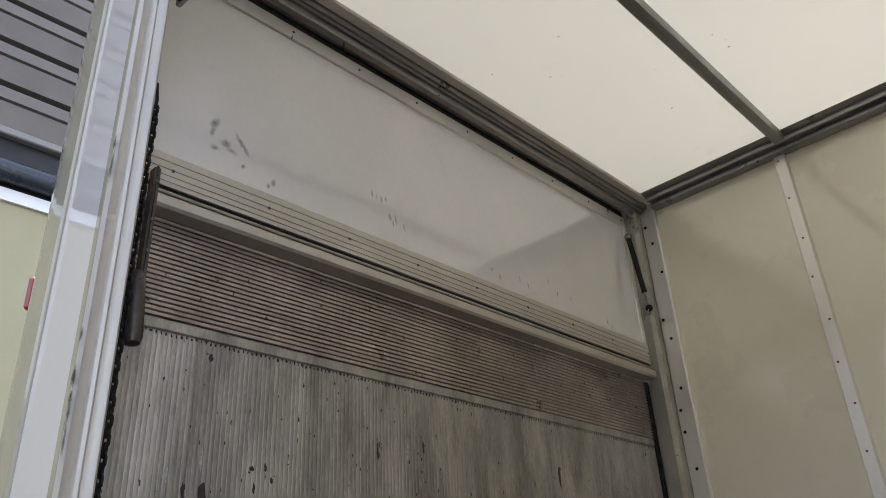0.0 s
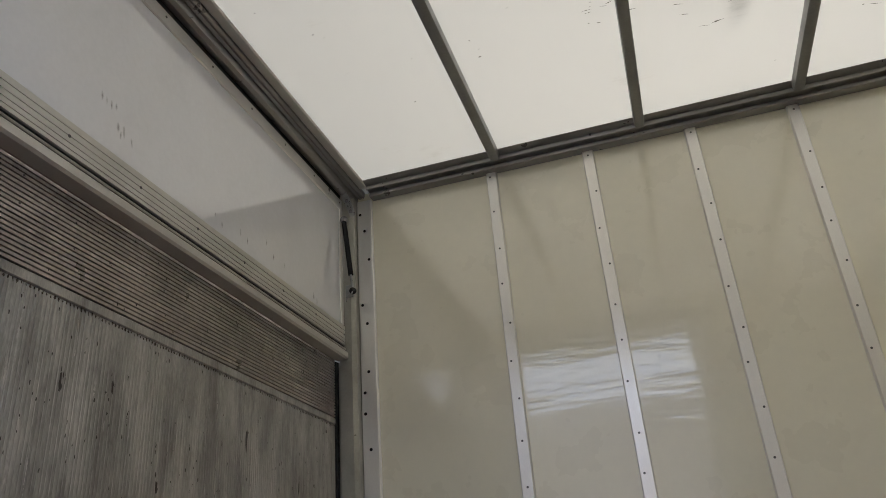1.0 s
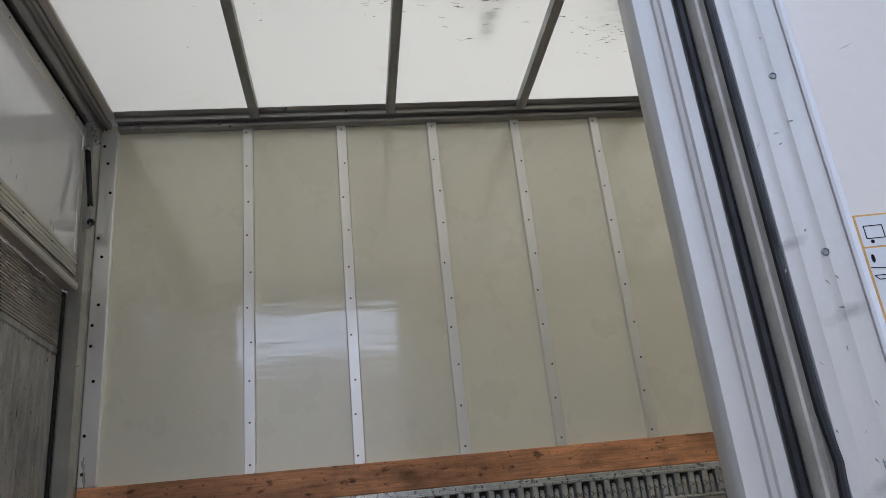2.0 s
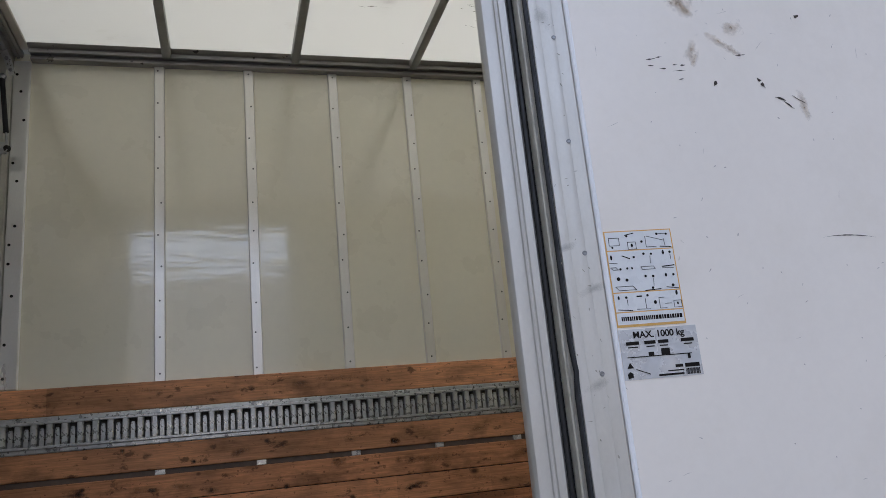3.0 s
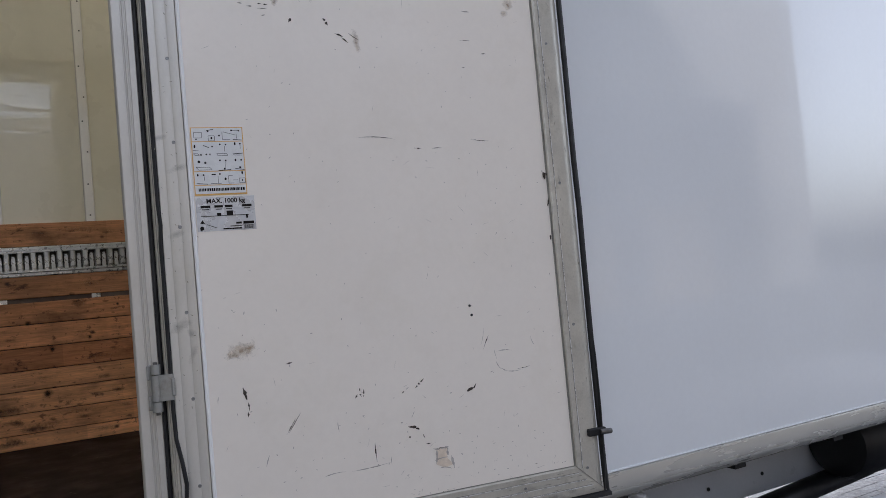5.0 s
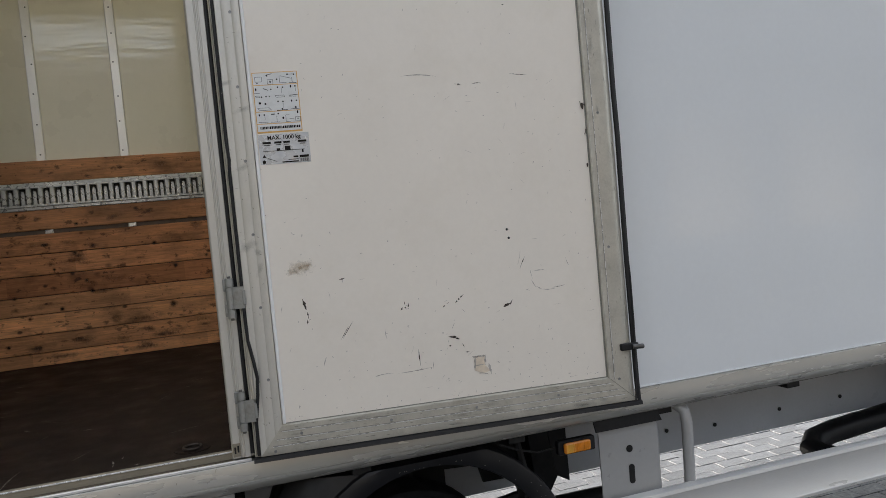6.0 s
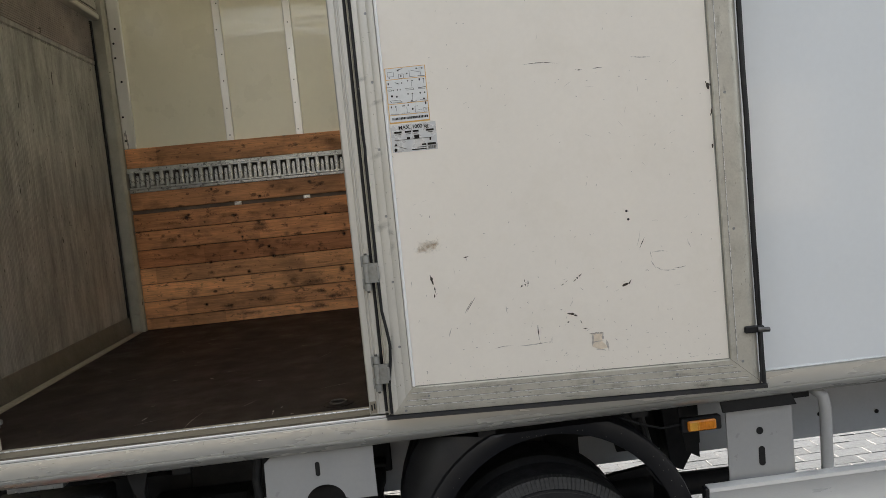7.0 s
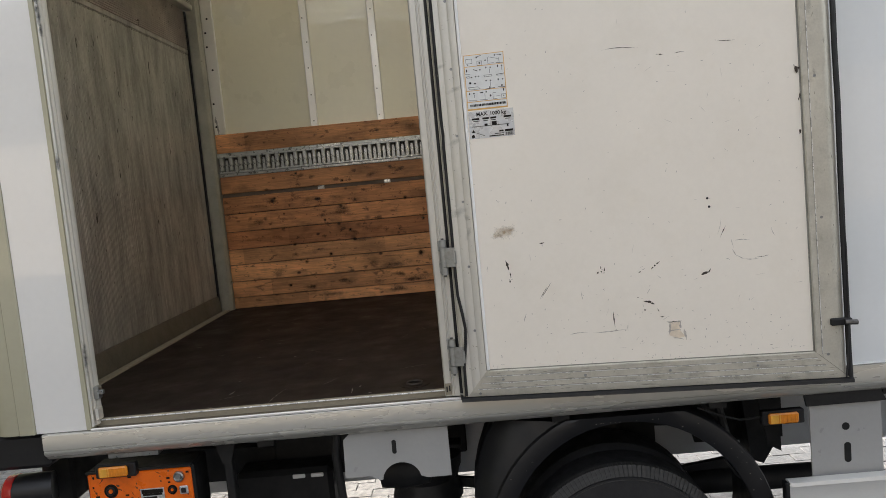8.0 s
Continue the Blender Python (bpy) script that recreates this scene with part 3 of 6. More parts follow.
# near side wall: the strip behind the opening, the long panel ahead of it, the header above
side_rear = tagged(thing("wall_near_rear", "white painted rear corner panel with cream aluminium edges", "wall"), kind="structure")
part("panel", box(-1.375, -1.196, 0.004, 0.034, 1.03, 3.96), REAR_WHITE, side_rear)
part("edge_profile", prism([(-1.196, 0.001), (-1.181, 0.001), (-1.178, 0.006), (-1.178, 0.04), (-1.196, 0.04)], "z", 1.03, 3.96), CREAM, side_rear)
cr = [(-1.376, 0.0), (-1.38, -0.004), (-1.43, -0.004), (-1.435, 0.0)] + [(-1.47 - 0.07 * math.sin(a), 0.07 - 0.07 * math.cos(a)) for a in [radians(d) for d in range(0, 91, 15)]] + [(-1.54, 0.12), (-1.49, 0.12), (-1.49, 0.04), (-1.376, 0.04)]
part("corner_profile", prism(cr, "z", 1.03, 3.97), CREAM, side_rear)
jl = [(-1.205, 0.041), (-1.1775, 0.041), (-1.1775, 0.004), (-1.175, 0.001), (-1.170, 0.008), (-1.173, 0.013), (-1.173, 0.024), (-1.166, 0.027), (-1.164, 0.033), (-1.167, 0.037), (-1.162, 0.044), (-1.160, 0.054), (-1.168, 0.060), (-1.205, 0.060)]
part("jamb_profile", prism(jl, "z", 1.04, OPEN_T), PALE, side_rear, "bare ridged aluminium door jamb")

bm = bmesh.new()
for k, (x, z, ln, an) in enumerate(((-1.172, 2.50, 0.026, 80), (-1.166, 2.49, 0.03, 95), (-1.168, 2.465, 0.02, 80), (-1.165, 2.44, 0.05, 88), (-1.163, 2.39, 0.03, 92), (-1.168, 2.57, 0.02, 85), (-1.166, 2.90, 0.06, 88), (-1.170, 2.95, 0.03, 85), (-1.168, 1.95, 0.05, 90), (-1.166, 1.28, 0.09, 88))):
    smear(bm, x, z, ln, an, 0.010, -0.0006, 640 + k)
tagged(part("grease_smear", bm, stain_mat("jamb_grease", (0.05, 0.048, 0.05), 0.95), side_rear), kind="stuff")
side = part("wall_near", box(0.119, 6.3, 0.0, 0.034, 1.03, 3.97), WHITE)
tagged(side, "long glossy white painted outer side of the truck box", "wall", kind="structure")
tagged(part("wall_header", box(-1.375, 0.119, 0.002, 0.034, OPEN_T, 3.97), WHITE), "white painted strip above the side opening", "wall", kind="structure")
tagged(part("wall_near_lining", box(0.119, FRONT_X, 0.036, 0.06, FLOOR_Z, 3.86), GRP), "ivory laminate lining inside the near wall", "wall", kind="structure")
tagged(part("wall_front", box(FRONT_X, FRONT_X + 0.04, 0.034, FAR_Y + 0.03, 0.98, 3.97), GRP), "ivory front bulkhead of the load box", "wall", kind="structure")
hp = tagged(thing("hinge_post", "ridged aluminium hinge post of the side opening", "post"), kind="structure")
pr = [(0.064, 0.052), (0.055, 0.022), (0.055, 0.010), (0.059, 0.003), (0.064, 0.001), (0.079, 0.0), (0.0805, 0.004), (0.083, 0.004), (0.0845, 0.0005), (0.088, 0.0005), (0.0895, 0.003), (0.092, 0.003), (0.0935, -0.001), (0.107, -0.003), (0.110, 0.003), (0.118, 0.003), (0.118, 0.095), (0.084, 0.095), (0.080, 0.070), (0.080, 0.052)]
part("profile", prism(pr, "z", 1.04, OPEN_T), PALE, hp)
part("seal", tube([(0.1140, -0.007, 1.05), (0.1142, -0.007, 2.2), (0.1145, -0.007, OPEN_T)], 0.0062, 8), RUBBER, hp, "black rubber bulb seal")
clip = part("drain_clip", box(0.058, 0.08, -0.003, 0.001, 1.045, 1.085, 0.001), SEALANT, hp)
part("slot", box(0.062, 0.067, -0.0042, -0.0032, 1.055, 1.075, 0.0005), BLACK, clip)
part("slot", box(0.071, 0.076, -0.0042, -0.0032, 1.058, 1.078, 0.0005), BLACK, clip)

# roof
RAIL = mat("roof_rail_aluminium", (0.37, 0.36, 0.35), 0.4, 0.7, 0.08, 4, 120, 0.05, 0.2, (0.25, 0.25, 0.24), 6, (0.4, 0.9))
tagged(part("ceiling", box(REAR_X + 0.02, FRONT_X, 0.03, FAR_Y + 0.02, CEIL_Z, CEIL_Z + 0.006), SHEET), "translucent milky white roof sheet with dirt showing through", "ceiling", kind="structure")
bow = mesh_of("roof_bow", prism([(-0.022, 0.0), (-0.022, -0.02), (-0.02, -0.038), (-0.013, -0.042), (0.013, -0.042), (0.02, -0.038), (0.022, -0.02), (0.022, 0.0)], "y", 0.12, 2.41), ALU_DARK, True)
for i in range(11):
    tagged(put("roof_bow", bow, pose(-0.703 + 0.640 * i, 0, CEIL_Z - 0.001), None), "grey aluminium roof bow under the translucent sheet", "beam", "roof bows", "structure")
pr = [(FAR_Y, 3.861), (FAR_Y, 3.814), (2.478, 3.812), (2.466, 3.815), (2.464, 3.824), (2.474, 3.827), (2.474, 3.836), (2.440, 3.838), (2.436, 3.830), (2.424, 3.829), (2.421, 3.838), (2.428, 3.842), (2.428, 3.850), (2.404, 3.853), (2.390, 3.861)]
tagged(part("roof_rail", prism(pr, "x", -1.332, FRONT_X), RAIL), "stepped grey aluminium roof rail along the far wall", "trim", kind="structure")
pr = [(2.55 - y, z) for y, z in pr]
tagged(part("roof_rail", prism(pr, "x", -1.33, FRONT_X), ALU_DARK), "stepped grey aluminium roof rail above the side opening", "trim", kind="structure")
pr = [(-1.52, 3.96), (-1.52, 3.835), (-1.462, 3.83), (-1.455, 3.815), (-1.444, 3.806), (-1.428, 3.804), (-1.414, 3.812), (-1.408, 3.826), (-1.405, 3.836), (-1.399, 3.836), (-1.396, 3.828), (-1.386, 3.829), (-1.384, 3.836), (-1.380, 3.836), (-1.377, 3.830), (-1.370, 3.838), (-1.3685, 3.861)]
tagged(part("roof_header", prism(pr, "y", 0.04, 2.5), RAIL), "dull grey aluminium rear header beam", "beam", kind="structure")
tagged(part("header_trim", box(-1.368, -1.332, 0.13, 2.44, 3.845, 3.8615, 0.003), mat("trim_paint", (0.60, 0.555, 0.50), 0.5, 0, 0.05, 4, 60, 0.02)), "thin cream white strip along the rear header", "trim", kind="structure")

# rear flap above the platform
flap = thing("rear_flap", "white laminate rear flap with aluminium edges, closed", "flap")
part("panel", box(-1.48, -1.455, 0.13, 2.40, 3.15, 3.75), FLAP, flap)
part("top_strip", box(-1.482, -1.449, 0.12, 2.412, 3.735, 3.790, 0.004), ALU, flap)
pr = [(-1.485, 3.077)]
for z, deep in ((3.077, 0), (3.087, 0), (3.0875, 1), (3.0905, 1), (3.091, 0), (3.104, 0), (3.1045, 1), (3.1065, 1), (3.107, 0), (3.122, 0), (3.1225, 1), (3.1245, 1), (3.125, 0), (3.142, 0), (3.1425, 1), (3.1445, 1), (3.145, 0), (3.163, 0), (3.166, 1)):
    pr.append((-1.4445 - 0.003 * deep, z))
pr.append((-1.485, 3.168))
part("top_seal", box(-1.49, -1.458, 0.12, 2.412, 3.7905, 3.822), mat("grey_gap_rubber", (0.06, 0.058, 0.058), 0.6, 0, 0.2, 8, 80, 0.05), flap)
part("bottom_strip", prism(pr, "y", 0.12, 2.412), PALE, flap)
part("bottom_seal", box(-1.485, -1.452, 0.12, 2.412, 3.066, 3.0765), RUBBER, flap)
part("middle_rib", prism([(-1.485, 3.0655), (-1.446, 3.0655), (-1.4445, 3.062), (-1.446, 3.0585), (-1.485, 3.0585)], "y", 0.12, 2.42), ALU_DIRTY, flap)
part("lower_seal", box(-1.485, -1.455, 0.12, 2.42, 3.0525, 3.058), RUBBER, flap)
pr = [(-1.49, 3.052), (-1.443, 3.052), (-1.439, 3.047), (-1.439, 3.026), (-1.445, 3.018), (-1.49, 3.018)]
part("lip", prism(pr, "y", 0.12, 2.43), PALE, flap)
part("side_strip", box(-1.482, -1.45, 2.388, 2.418, 3.169, 3.741, 0.003), ALU, flap)
for i in range(9):
    put("rivet", RIVET, pose(-1.4485, 0.3 + 0.26 * i, 3.765, 0, 90), flap)
    put("screw", RIVET, pose(-1.4435, 0.24 + 0.27 * i, 3.122, 0, 90), flap)

# gas strut and its brackets
strut = thing("gas_strut", "black gas strut with steel brackets holding the rear flap", "strut")
bk = prism([(-1.455, 3.835), (-1.425, 3.845), (-1.392, 3.76), (-1.372, 3.69), (-1.395, 3.675), (-1.418, 3.74)], "y", 2.382, 2.388)
plate_up = part("upper_bracket", bk, ZINC, strut)
for x, z in ((-1.433, 3.815), (-1.412, 3.765), (-1.393, 3.705)):
    part("bolt", lathe([(0.009, 0.0), (0.009, -0.004), (0.005, -0.007), (0.001, -0.007)], (x, 2.382, z), "y", 8), STEEL, plate_up)
part("ball_joint", lathe([(0.004, -0.016), (0.016, -0.010), (0.019, 0.0), (0.016, 0.008), (0.004, 0.012)], (-1.424, 2.376, 3.665), "y", 14), STEEL, strut)
part("cylinder", tube([(-1.424, 2.374, 3.655), (-1.418, 2.374, 3.60), (-1.397, 2.378, 3.385)], 0.0115, 12), BLACK, strut)
part("rod", tube([(-1.397, 2.378, 3.385), (-1.391, 2.38, 3.315)], 0.0055, 8), STEEL, strut)
part("lower_joint", lathe([(0.004, -0.014), (0.014, -0.008), (0.016, 0.0), (0.014, 0.008), (0.004, 0.012)], (-1.390, 2.38, 3.308), "y", 12), BLACK, strut)
part("lower_bracket", box(-1.43, -1.392, 2.39, 2.398, 3.285, 3.345, 0.003), GALV, strut)
part("clip", tube([(-1.388, 2.37, 3.30), (-1.392, 2.365, 3.285), (-1.41, 2.362, 3.27), (-1.415, 2.364, 3.255)], 0.003, 6), STEEL, strut)

# tail lift platform, closed, its deck side facing in
lift = thing("tail_lift_platform", "closed tail lift platform of worn ribbed aluminium", "tail lift")
pts = [(-1.535, 0.13), (-1.535, 2.414)]
flute = random.Random(8)
n_rib = 184
y0, y1 = 0.13, 2.414
for i in range(n_rib, 0, -1):
    w = (y1 - y0) / n_rib
    y = y0 + w * (i + (flute.uniform(-0.12, 0.12) if i < n_rib else 0))
    deep = 0.0018 if i % 16 == 5 else flute.uniform(0.0005, 0.0015)
    pts += [(-1.4967 - deep, y), (-1.4967, y - 0.2 * w), (-1.4967, y - 0.8 * w), (-1.4967 - deep, y - 0.95 * w)]
pts += [(-1.4976, y0)]
part("deck_plate", prism(pts, "z", 1.158, 2.742), DECK, lift)
pts = [(-1.535, 2.772), (-1.535, 3.03)]
n_rib = 21
for i in range(n_rib, 0, -1):
    w = (3.03 - 2.772) / n_rib
    z = 2.772 + w * i
    pts += [(-1.505, z), (-1.4945, z - 0.05 * w), (-1.4945, z - 0.68 * w), (-1.505, z - 0.73 * w)]
pts += [(-1.505, 2.772)]
part("tip_plate", prism(pts, "y", y0, y1), TIP, lift, "horizontally ribbed dark tip of the platform")
part("joint_strip", box(-1.53, -1.493, y0, y1, 2.743, 2.771, 0.003), DECK, lift)
part("base_plate", prism([(-1.535, 1.035), (-1.478, 1.035), (-1.474, 1.06), (-1.488, 1.145), (-1.492, 1.1565), (-1.535, 1.1565)], "y", y0, y1), BASE, lift)
rnd = random.Random(12)
bm = bmesh.new()
for k, (y, z, ry, rz) in enumerate(((.412, 2.703, .008, .012), (.42, 2.404, .012, .03), (.375, 2.40, .006, .02), (.54, 2.464, .008, .008), (.548, 2.42, .004, .014), (.923, 2.551, .005, .022), (1.095, 2.58, .005, .02), (1.734, 2.557, .006, .05), (1.30, 2.36, .006, .02), (.75, 2.2, .006, .016), (1.9, 2.1, .006, .03), (1.2, 1.95, .006, .02), (.9, 1.75, .008, .03), (1.6, 1.7, .006, .02), (2.1, 2.45, .006, .03))):
    blob(bm, y, z, ry, rz, 1.4960, 780 + k)
for k in range(620):
    big = k < 26
    i_fl = rnd.randrange(4, 180)
    blob(bm, 0.13 + (i_fl + 0.02) * 2.284 / 184 if not big else rnd.uniform(0.2, 2.4), rnd.uniform(1.3, 2.735), rnd.uniform(0.003, 0.006) if big else rnd.uniform(0.0010, 0.0026), rnd.uniform(0.006, 0.018) if big else rnd.uniform(0.002, 0.008), 1.4962 - k * 1e-7, 800 + k)
for k in range(60):
    blob(bm, rnd.uniform(0.2, 2.4), rnd.uniform(2.78, 3.0), rnd.uniform(0.002, 0.005), rnd.uniform(0.002, 0.006), 1.4940 - k * 1e-6, 960 + k)
for v in bm.verts:
    v.co = (-v.co.y, v.co.x, v.co.z)
lines = bmesh.new()
for k in range(150):
    mark(lines, rnd.uniform(0.2, 2.4), rnd.uniform(1.4, 2.70), rnd.uniform(0.02, 0.16), 90 + rnd.uniform(-2, 2), rnd.uniform(0.002, 0.006), 1.4964, 2000 + k)
for v in lines.verts:
    v.co = (-v.co.y, v.co.x, v.co.z)
weld = bmesh.new()
for k in range(184):
    mark(weld, 0.13 + (k + 0.5) * 2.284 / 184, 2.7385 + rnd.uniform(-0.003, 0.001), rnd.uniform(0.006, 0.013), 90 + rnd.uniform(-20, 20), rnd.uniform(0.004, 0.008), 1.4961, 2400 + k)
for v in weld.verts:
    v.co = (-v.co.y, v.co.x, v.co.z)
tagged(part("weld_grime", weld, SCUFF, lift), kind="stuff")
tagged(part("rubbed_streak", lines, mat("rubbed_aluminium", (0.56, 0.54, 0.52), 0.4, 0.5, 0.3, 30, 90, 0.1), lift), kind="stuff")
tagged(part("grease_spatter", bm, mat("grease", (0.055, 0.047, 0.042), 0.5, 0, 0.3, 30, 90, 0.1), lift), kind="stuff")
bm = bmesh.new()
for k, (y, z, ln, an, w) in enumerate(((.34, 3.32, .03, 60, .015), (.333, 3.286, .02, 80, .01), (.375, 3.27, .03, 40, .02), (.415, 3.297, .04, -50, .012), (.435, 3.273, .03, -60, .010), (.393, 3.255, .03, -20, .016), (.346, 3.244, .02, 0, .012), (.524, 3.209, .02, 80, .01), (.51, 3.195, .014, 80, .008), (.43, 3.223, .012, 60, .008),
        (.875, 3.315, .022, 100, .006), (.893, 3.312, .022, 100, .006), (.912, 3.307, .022, 98, .006), (.93, 3.318, .02, 98, .006), (.947, 3.259, .028, 98, .008), (.971, 3.257, .03, 100, .006), (1.006, 3.24, .028, 104, .006), (.96, 3.24, .02, 90, .006), (1.42, 3.225, .016, 90, .006), (1.462, 3.209, .022, 100, .006), (1.574, 3.231, .025, 95, .006), (1.62, 3.22, .02, 95, .006), (1.748, 3.27, .02, 90, .006), (1.885, 3.237, .02, 95, .006), (1.80, 3.235, .02, 90, .006), (2.131, 3.203, .03, 95, .008), (2.16, 3.19, .02, 95, .006))):
    smear(bm, y, z, ln, an, w, 1.4542, 1100 + k)
for v in bm.verts:
    v.co = (-v.co.y, v.co.x, v.co.z)
tagged(part("hand_smudge", bm, stain_mat("grey_smudge", (0.36, 0.33, 0.31), 0.45), flap), kind="stuff")
tagged(part("rear_threshold", box(-1.47, -1.425, 0.09, 2.44, 1.045, 1.058, 0.004), SEALANT), "aluminium threshold strip at the rear edge of the floor", "trim", kind="structure")
tagged(part("rear_seal", box(-1.53, -1.488, 2.4145, 2.4375, 1.06, 3.012), RUBBER), "black rubber gap seal beside the platform", "seal", kind="structure")

# sill under the opening and along the side
sill = tagged(thing("sill", "painted aluminium bottom rail along the truck box", "sill"), kind="structure")
pr = [(0.06, 1.0275), (0.0, 1.0275), (-0.0075, 1.0255), (-0.009, 1.022), (-0.009, 0.9715), (-0.006, 0.9700), (-0.006, 0.9670), (-0.0095, 0.9655), (-0.0095, 0.9600), (-0.007, 0.956), (0.012, 0.936), (0.018, 0.932), (0.06, 0.932)]
part("rail", prism(pr, "x", -1.352, 6.3), SILL_PAINT, sill)
part("seam_bead", box(0.119, 6.3, -0.0035, 0.0, 1.0277, 1.0335, 0.001), WHITE, sill)
part("outer_lip", prism([(-0.0085, 1.0278), (-0.0085, 1.0335), (-0.006, 1.0355), (0.004, 1.0345), (0.006, 1.0278)], "x", -1.178, 0.108), ALU, sill, "bright worn aluminium lip")
part("channel", box(-1.178, 0.055, 0.0065, 0.038, 1.0278, 1.0305), mat("dirt_filled_channel", (0.13, 0.105, 0.075), 0.8, 0, 0.3, 14, 90, 0.2), sill)
part("step_edge", box(-1.178, 0.055, 0.0365, 0.0405, 1.049, 1.0535, 0.001), ALU_EDGE, sill)
part("inner_step", prism([(0.041, 1.0278), (0.041, 1.044), (0.0412, 1.0525), (0.044, 1.0545), (0.058, 1.054), (0.0605, 1.0505), (0.0605, 1.0278)], "x", -1.178, 0.055), SEALANT, sill, "worn tan threshold step")
rnd = random.Random(31)
bm = bmesh.new()
for k in range(12):
    mark(bm, rnd.uniform(-1.15, 0.05), rnd.uniform(0.965, 1.02), rnd.uniform(0.005, 0.016), rnd.choice((0, 70, -30)), rnd.uniform(0.001, 0.002), -0.0093, 700 + k)
tagged(part("scratches", bm, SCUFF, sill), kind="stuff")

RUST = mat("dull_brown_steel", (0.075, 0.06, 0.05), 0.6, 0.4, 0.3, 20, 90, 0.1)
# recessed lashing ring in the floor
ring = thing("lashing_ring", "recessed round lashing ring in the brown floor", "lashing ring")
part("dish", lathe([(0.055, 0.0), (0.055, 0.0025), (0.047, 0.003), (0.042, 0.0012)], (-0.057, 0.16, FLOOR_Z), "z", 28), FLOOR, ring)
part("ring", tube([(-0.057 + 0.028 * math.cos(a), 0.16 + 0.028 * math.sin(a), FLOOR_Z + 0.006) for a in [k * math.tau / 20 for k in range(20)]], 0.004, 6, closed=True), RUST, ring)

# pale scratches on the floor
bm = bmesh.new()
rnd = random.Random(41)
for k in range(46):
    mark(bm, rnd.uniform(-1.2, 0.5), rnd.uniform(0.15, 2.3), rnd.uniform(0.02, 0.16), rnd.uniform(-70, 70), rnd.uniform(0.0012, 0.003), 0.0, 1300 + k)
for k, (x, y, ln, an) in enumerate(((-.562, .159, .196, 83), (-.760, .256, .046, 79), (-.413, .665, .039, -1), (-.287, .143, .068, 94), (-.637, .807, .038, -50), (-1.219, 1.224, .056, -38), (-1.035, .974, .045, -7), (-.215, .094, .015, 7), (-.262, .197, .023, 82), (-.781, .432, .02, 42),
        (-.789, 1.147, .037, 14), (-.934, 1.828, .03, -26), (-.855, 1.846, .04, 0), (-.292, 1.348, .03, -25), (-.788, .085, .02, -6), (-.502, .069, .012, 6), (-1.288, 1.738, .02, 28), (-.809, .861, .035, 22))):
    mark(bm, x, y, ln, an, 0.0026 if ln > 0.1 else 0.0065, 0.0, 1360 + k)
for v in bm.verts:
    v.co = (v.co.x, v.co.z, FLOOR_Z + 0.0006)
tagged(part("floor_scratches", bm, mat("pale_scratch", (0.34, 0.31, 0.27), 0.7, 0, 0.3, 30, 90, 0.1)), "pale scratches in the brown floor", "scratches", kind="structure")
# small dirt dashes on the roof sheet
bm = bmesh.new()
for k in range(150):
    if k < 110:
        cx, cy, sx, sy = rnd.choice(((0.28, 1.62, 0.2, 0.22), (0.90, 1.86, 0.18, 0.16), (-0.1, 1.6, 0.12, 0.12)))
        u, v2 = rnd.gauss(cx, sx * 0.6), rnd.gauss(cy, sy * 0.6)
    else:
        u, v2 = rnd.uniform(-1.25, 1.2), rnd.uniform(0.5, 2.35)
    mark(bm, u, v2, rnd.uniform(0.006, 0.05 if k < 110 else 0.012), rnd.uniform(-20, 20), rnd.uniform(0.002, 0.006), 0.0, 1400 + k)
for v in bm.verts:
    v.co = (v.co.x, v.co.z, CEIL_Z - 0.0008)
tagged(part("roof_dirt", bm, mat("roof_dirt", (0.11, 0.10, 0.08), 0.8, 0, 0.3, 30, 90, 0.1)), "dark dirt flecks on the roof sheet", "dirt", kind="structure")
# catch at the foot of the rear jamb
catch = thing("door_catch", "small pale metal catch at the foot of the jamb", "catch")
part("plate", box(-1.166, -1.148, 0.02, 0.05, 1.13, 1.175, 0.003), GALV, catch)
part("lug", box(-1.150, -1.135, 0.025, 0.042, 1.145, 1.162, 0.003), GALV, catch)
part("foot_block", box(-1.166, -1.155, 0.012, 0.052, 1.056, 1.10, 0.003), PALE, catch)


# ---------------------------------------------------------------- the side door, folded back
GROOVE = mat("dirt_in_groove", (0.26, 0.25, 0.215), 0.8, 0, 0.3, 10, 120, 0.1, 0.6, (0.13, 0.12, 0.10), 6, (0.5, 0.65))
DOOR = pose(0.117, -0.046, 0, 0, 0, -6.7)
DW, D0, D1 = 1.222, 1.044, 3.71
door = tagged(thing("side_door", "open side door, scuffed cream laminate panel in aluminium frame", "door"), kind="")
door.matrix_basis = DOOR
# local: x along the door, -y its visible inner face, z up
part("panel", box(0.07, DW - 0.085, 0.006, 0.034, D0 + 0.07, D1 - 0.07), PANEL, door)
S0, SW, SR, RH = 0.0165, 0.0720, 0.098, 0.088     # stile start and widths, rail height


def mitred(bm, along, inner):
    """Slants the ends of a frame bar so that it meets its neighbours on the diagonal."""
    for v in bm.verts:
        if along == "z":
            w = (v.co.x - S0) / SW if inner == "left" else (DW - v.co.x) / SR
            v.co.z += (RH * w) * (1 if v.co.z < 2 else -1)
        else:
            w = (v.co.z - D0 if v.co.z < 2 else D1 - v.co.z) / RH
            v.co.x += SW * w if v.co.x < 0.5 else -SR * w
    return bm


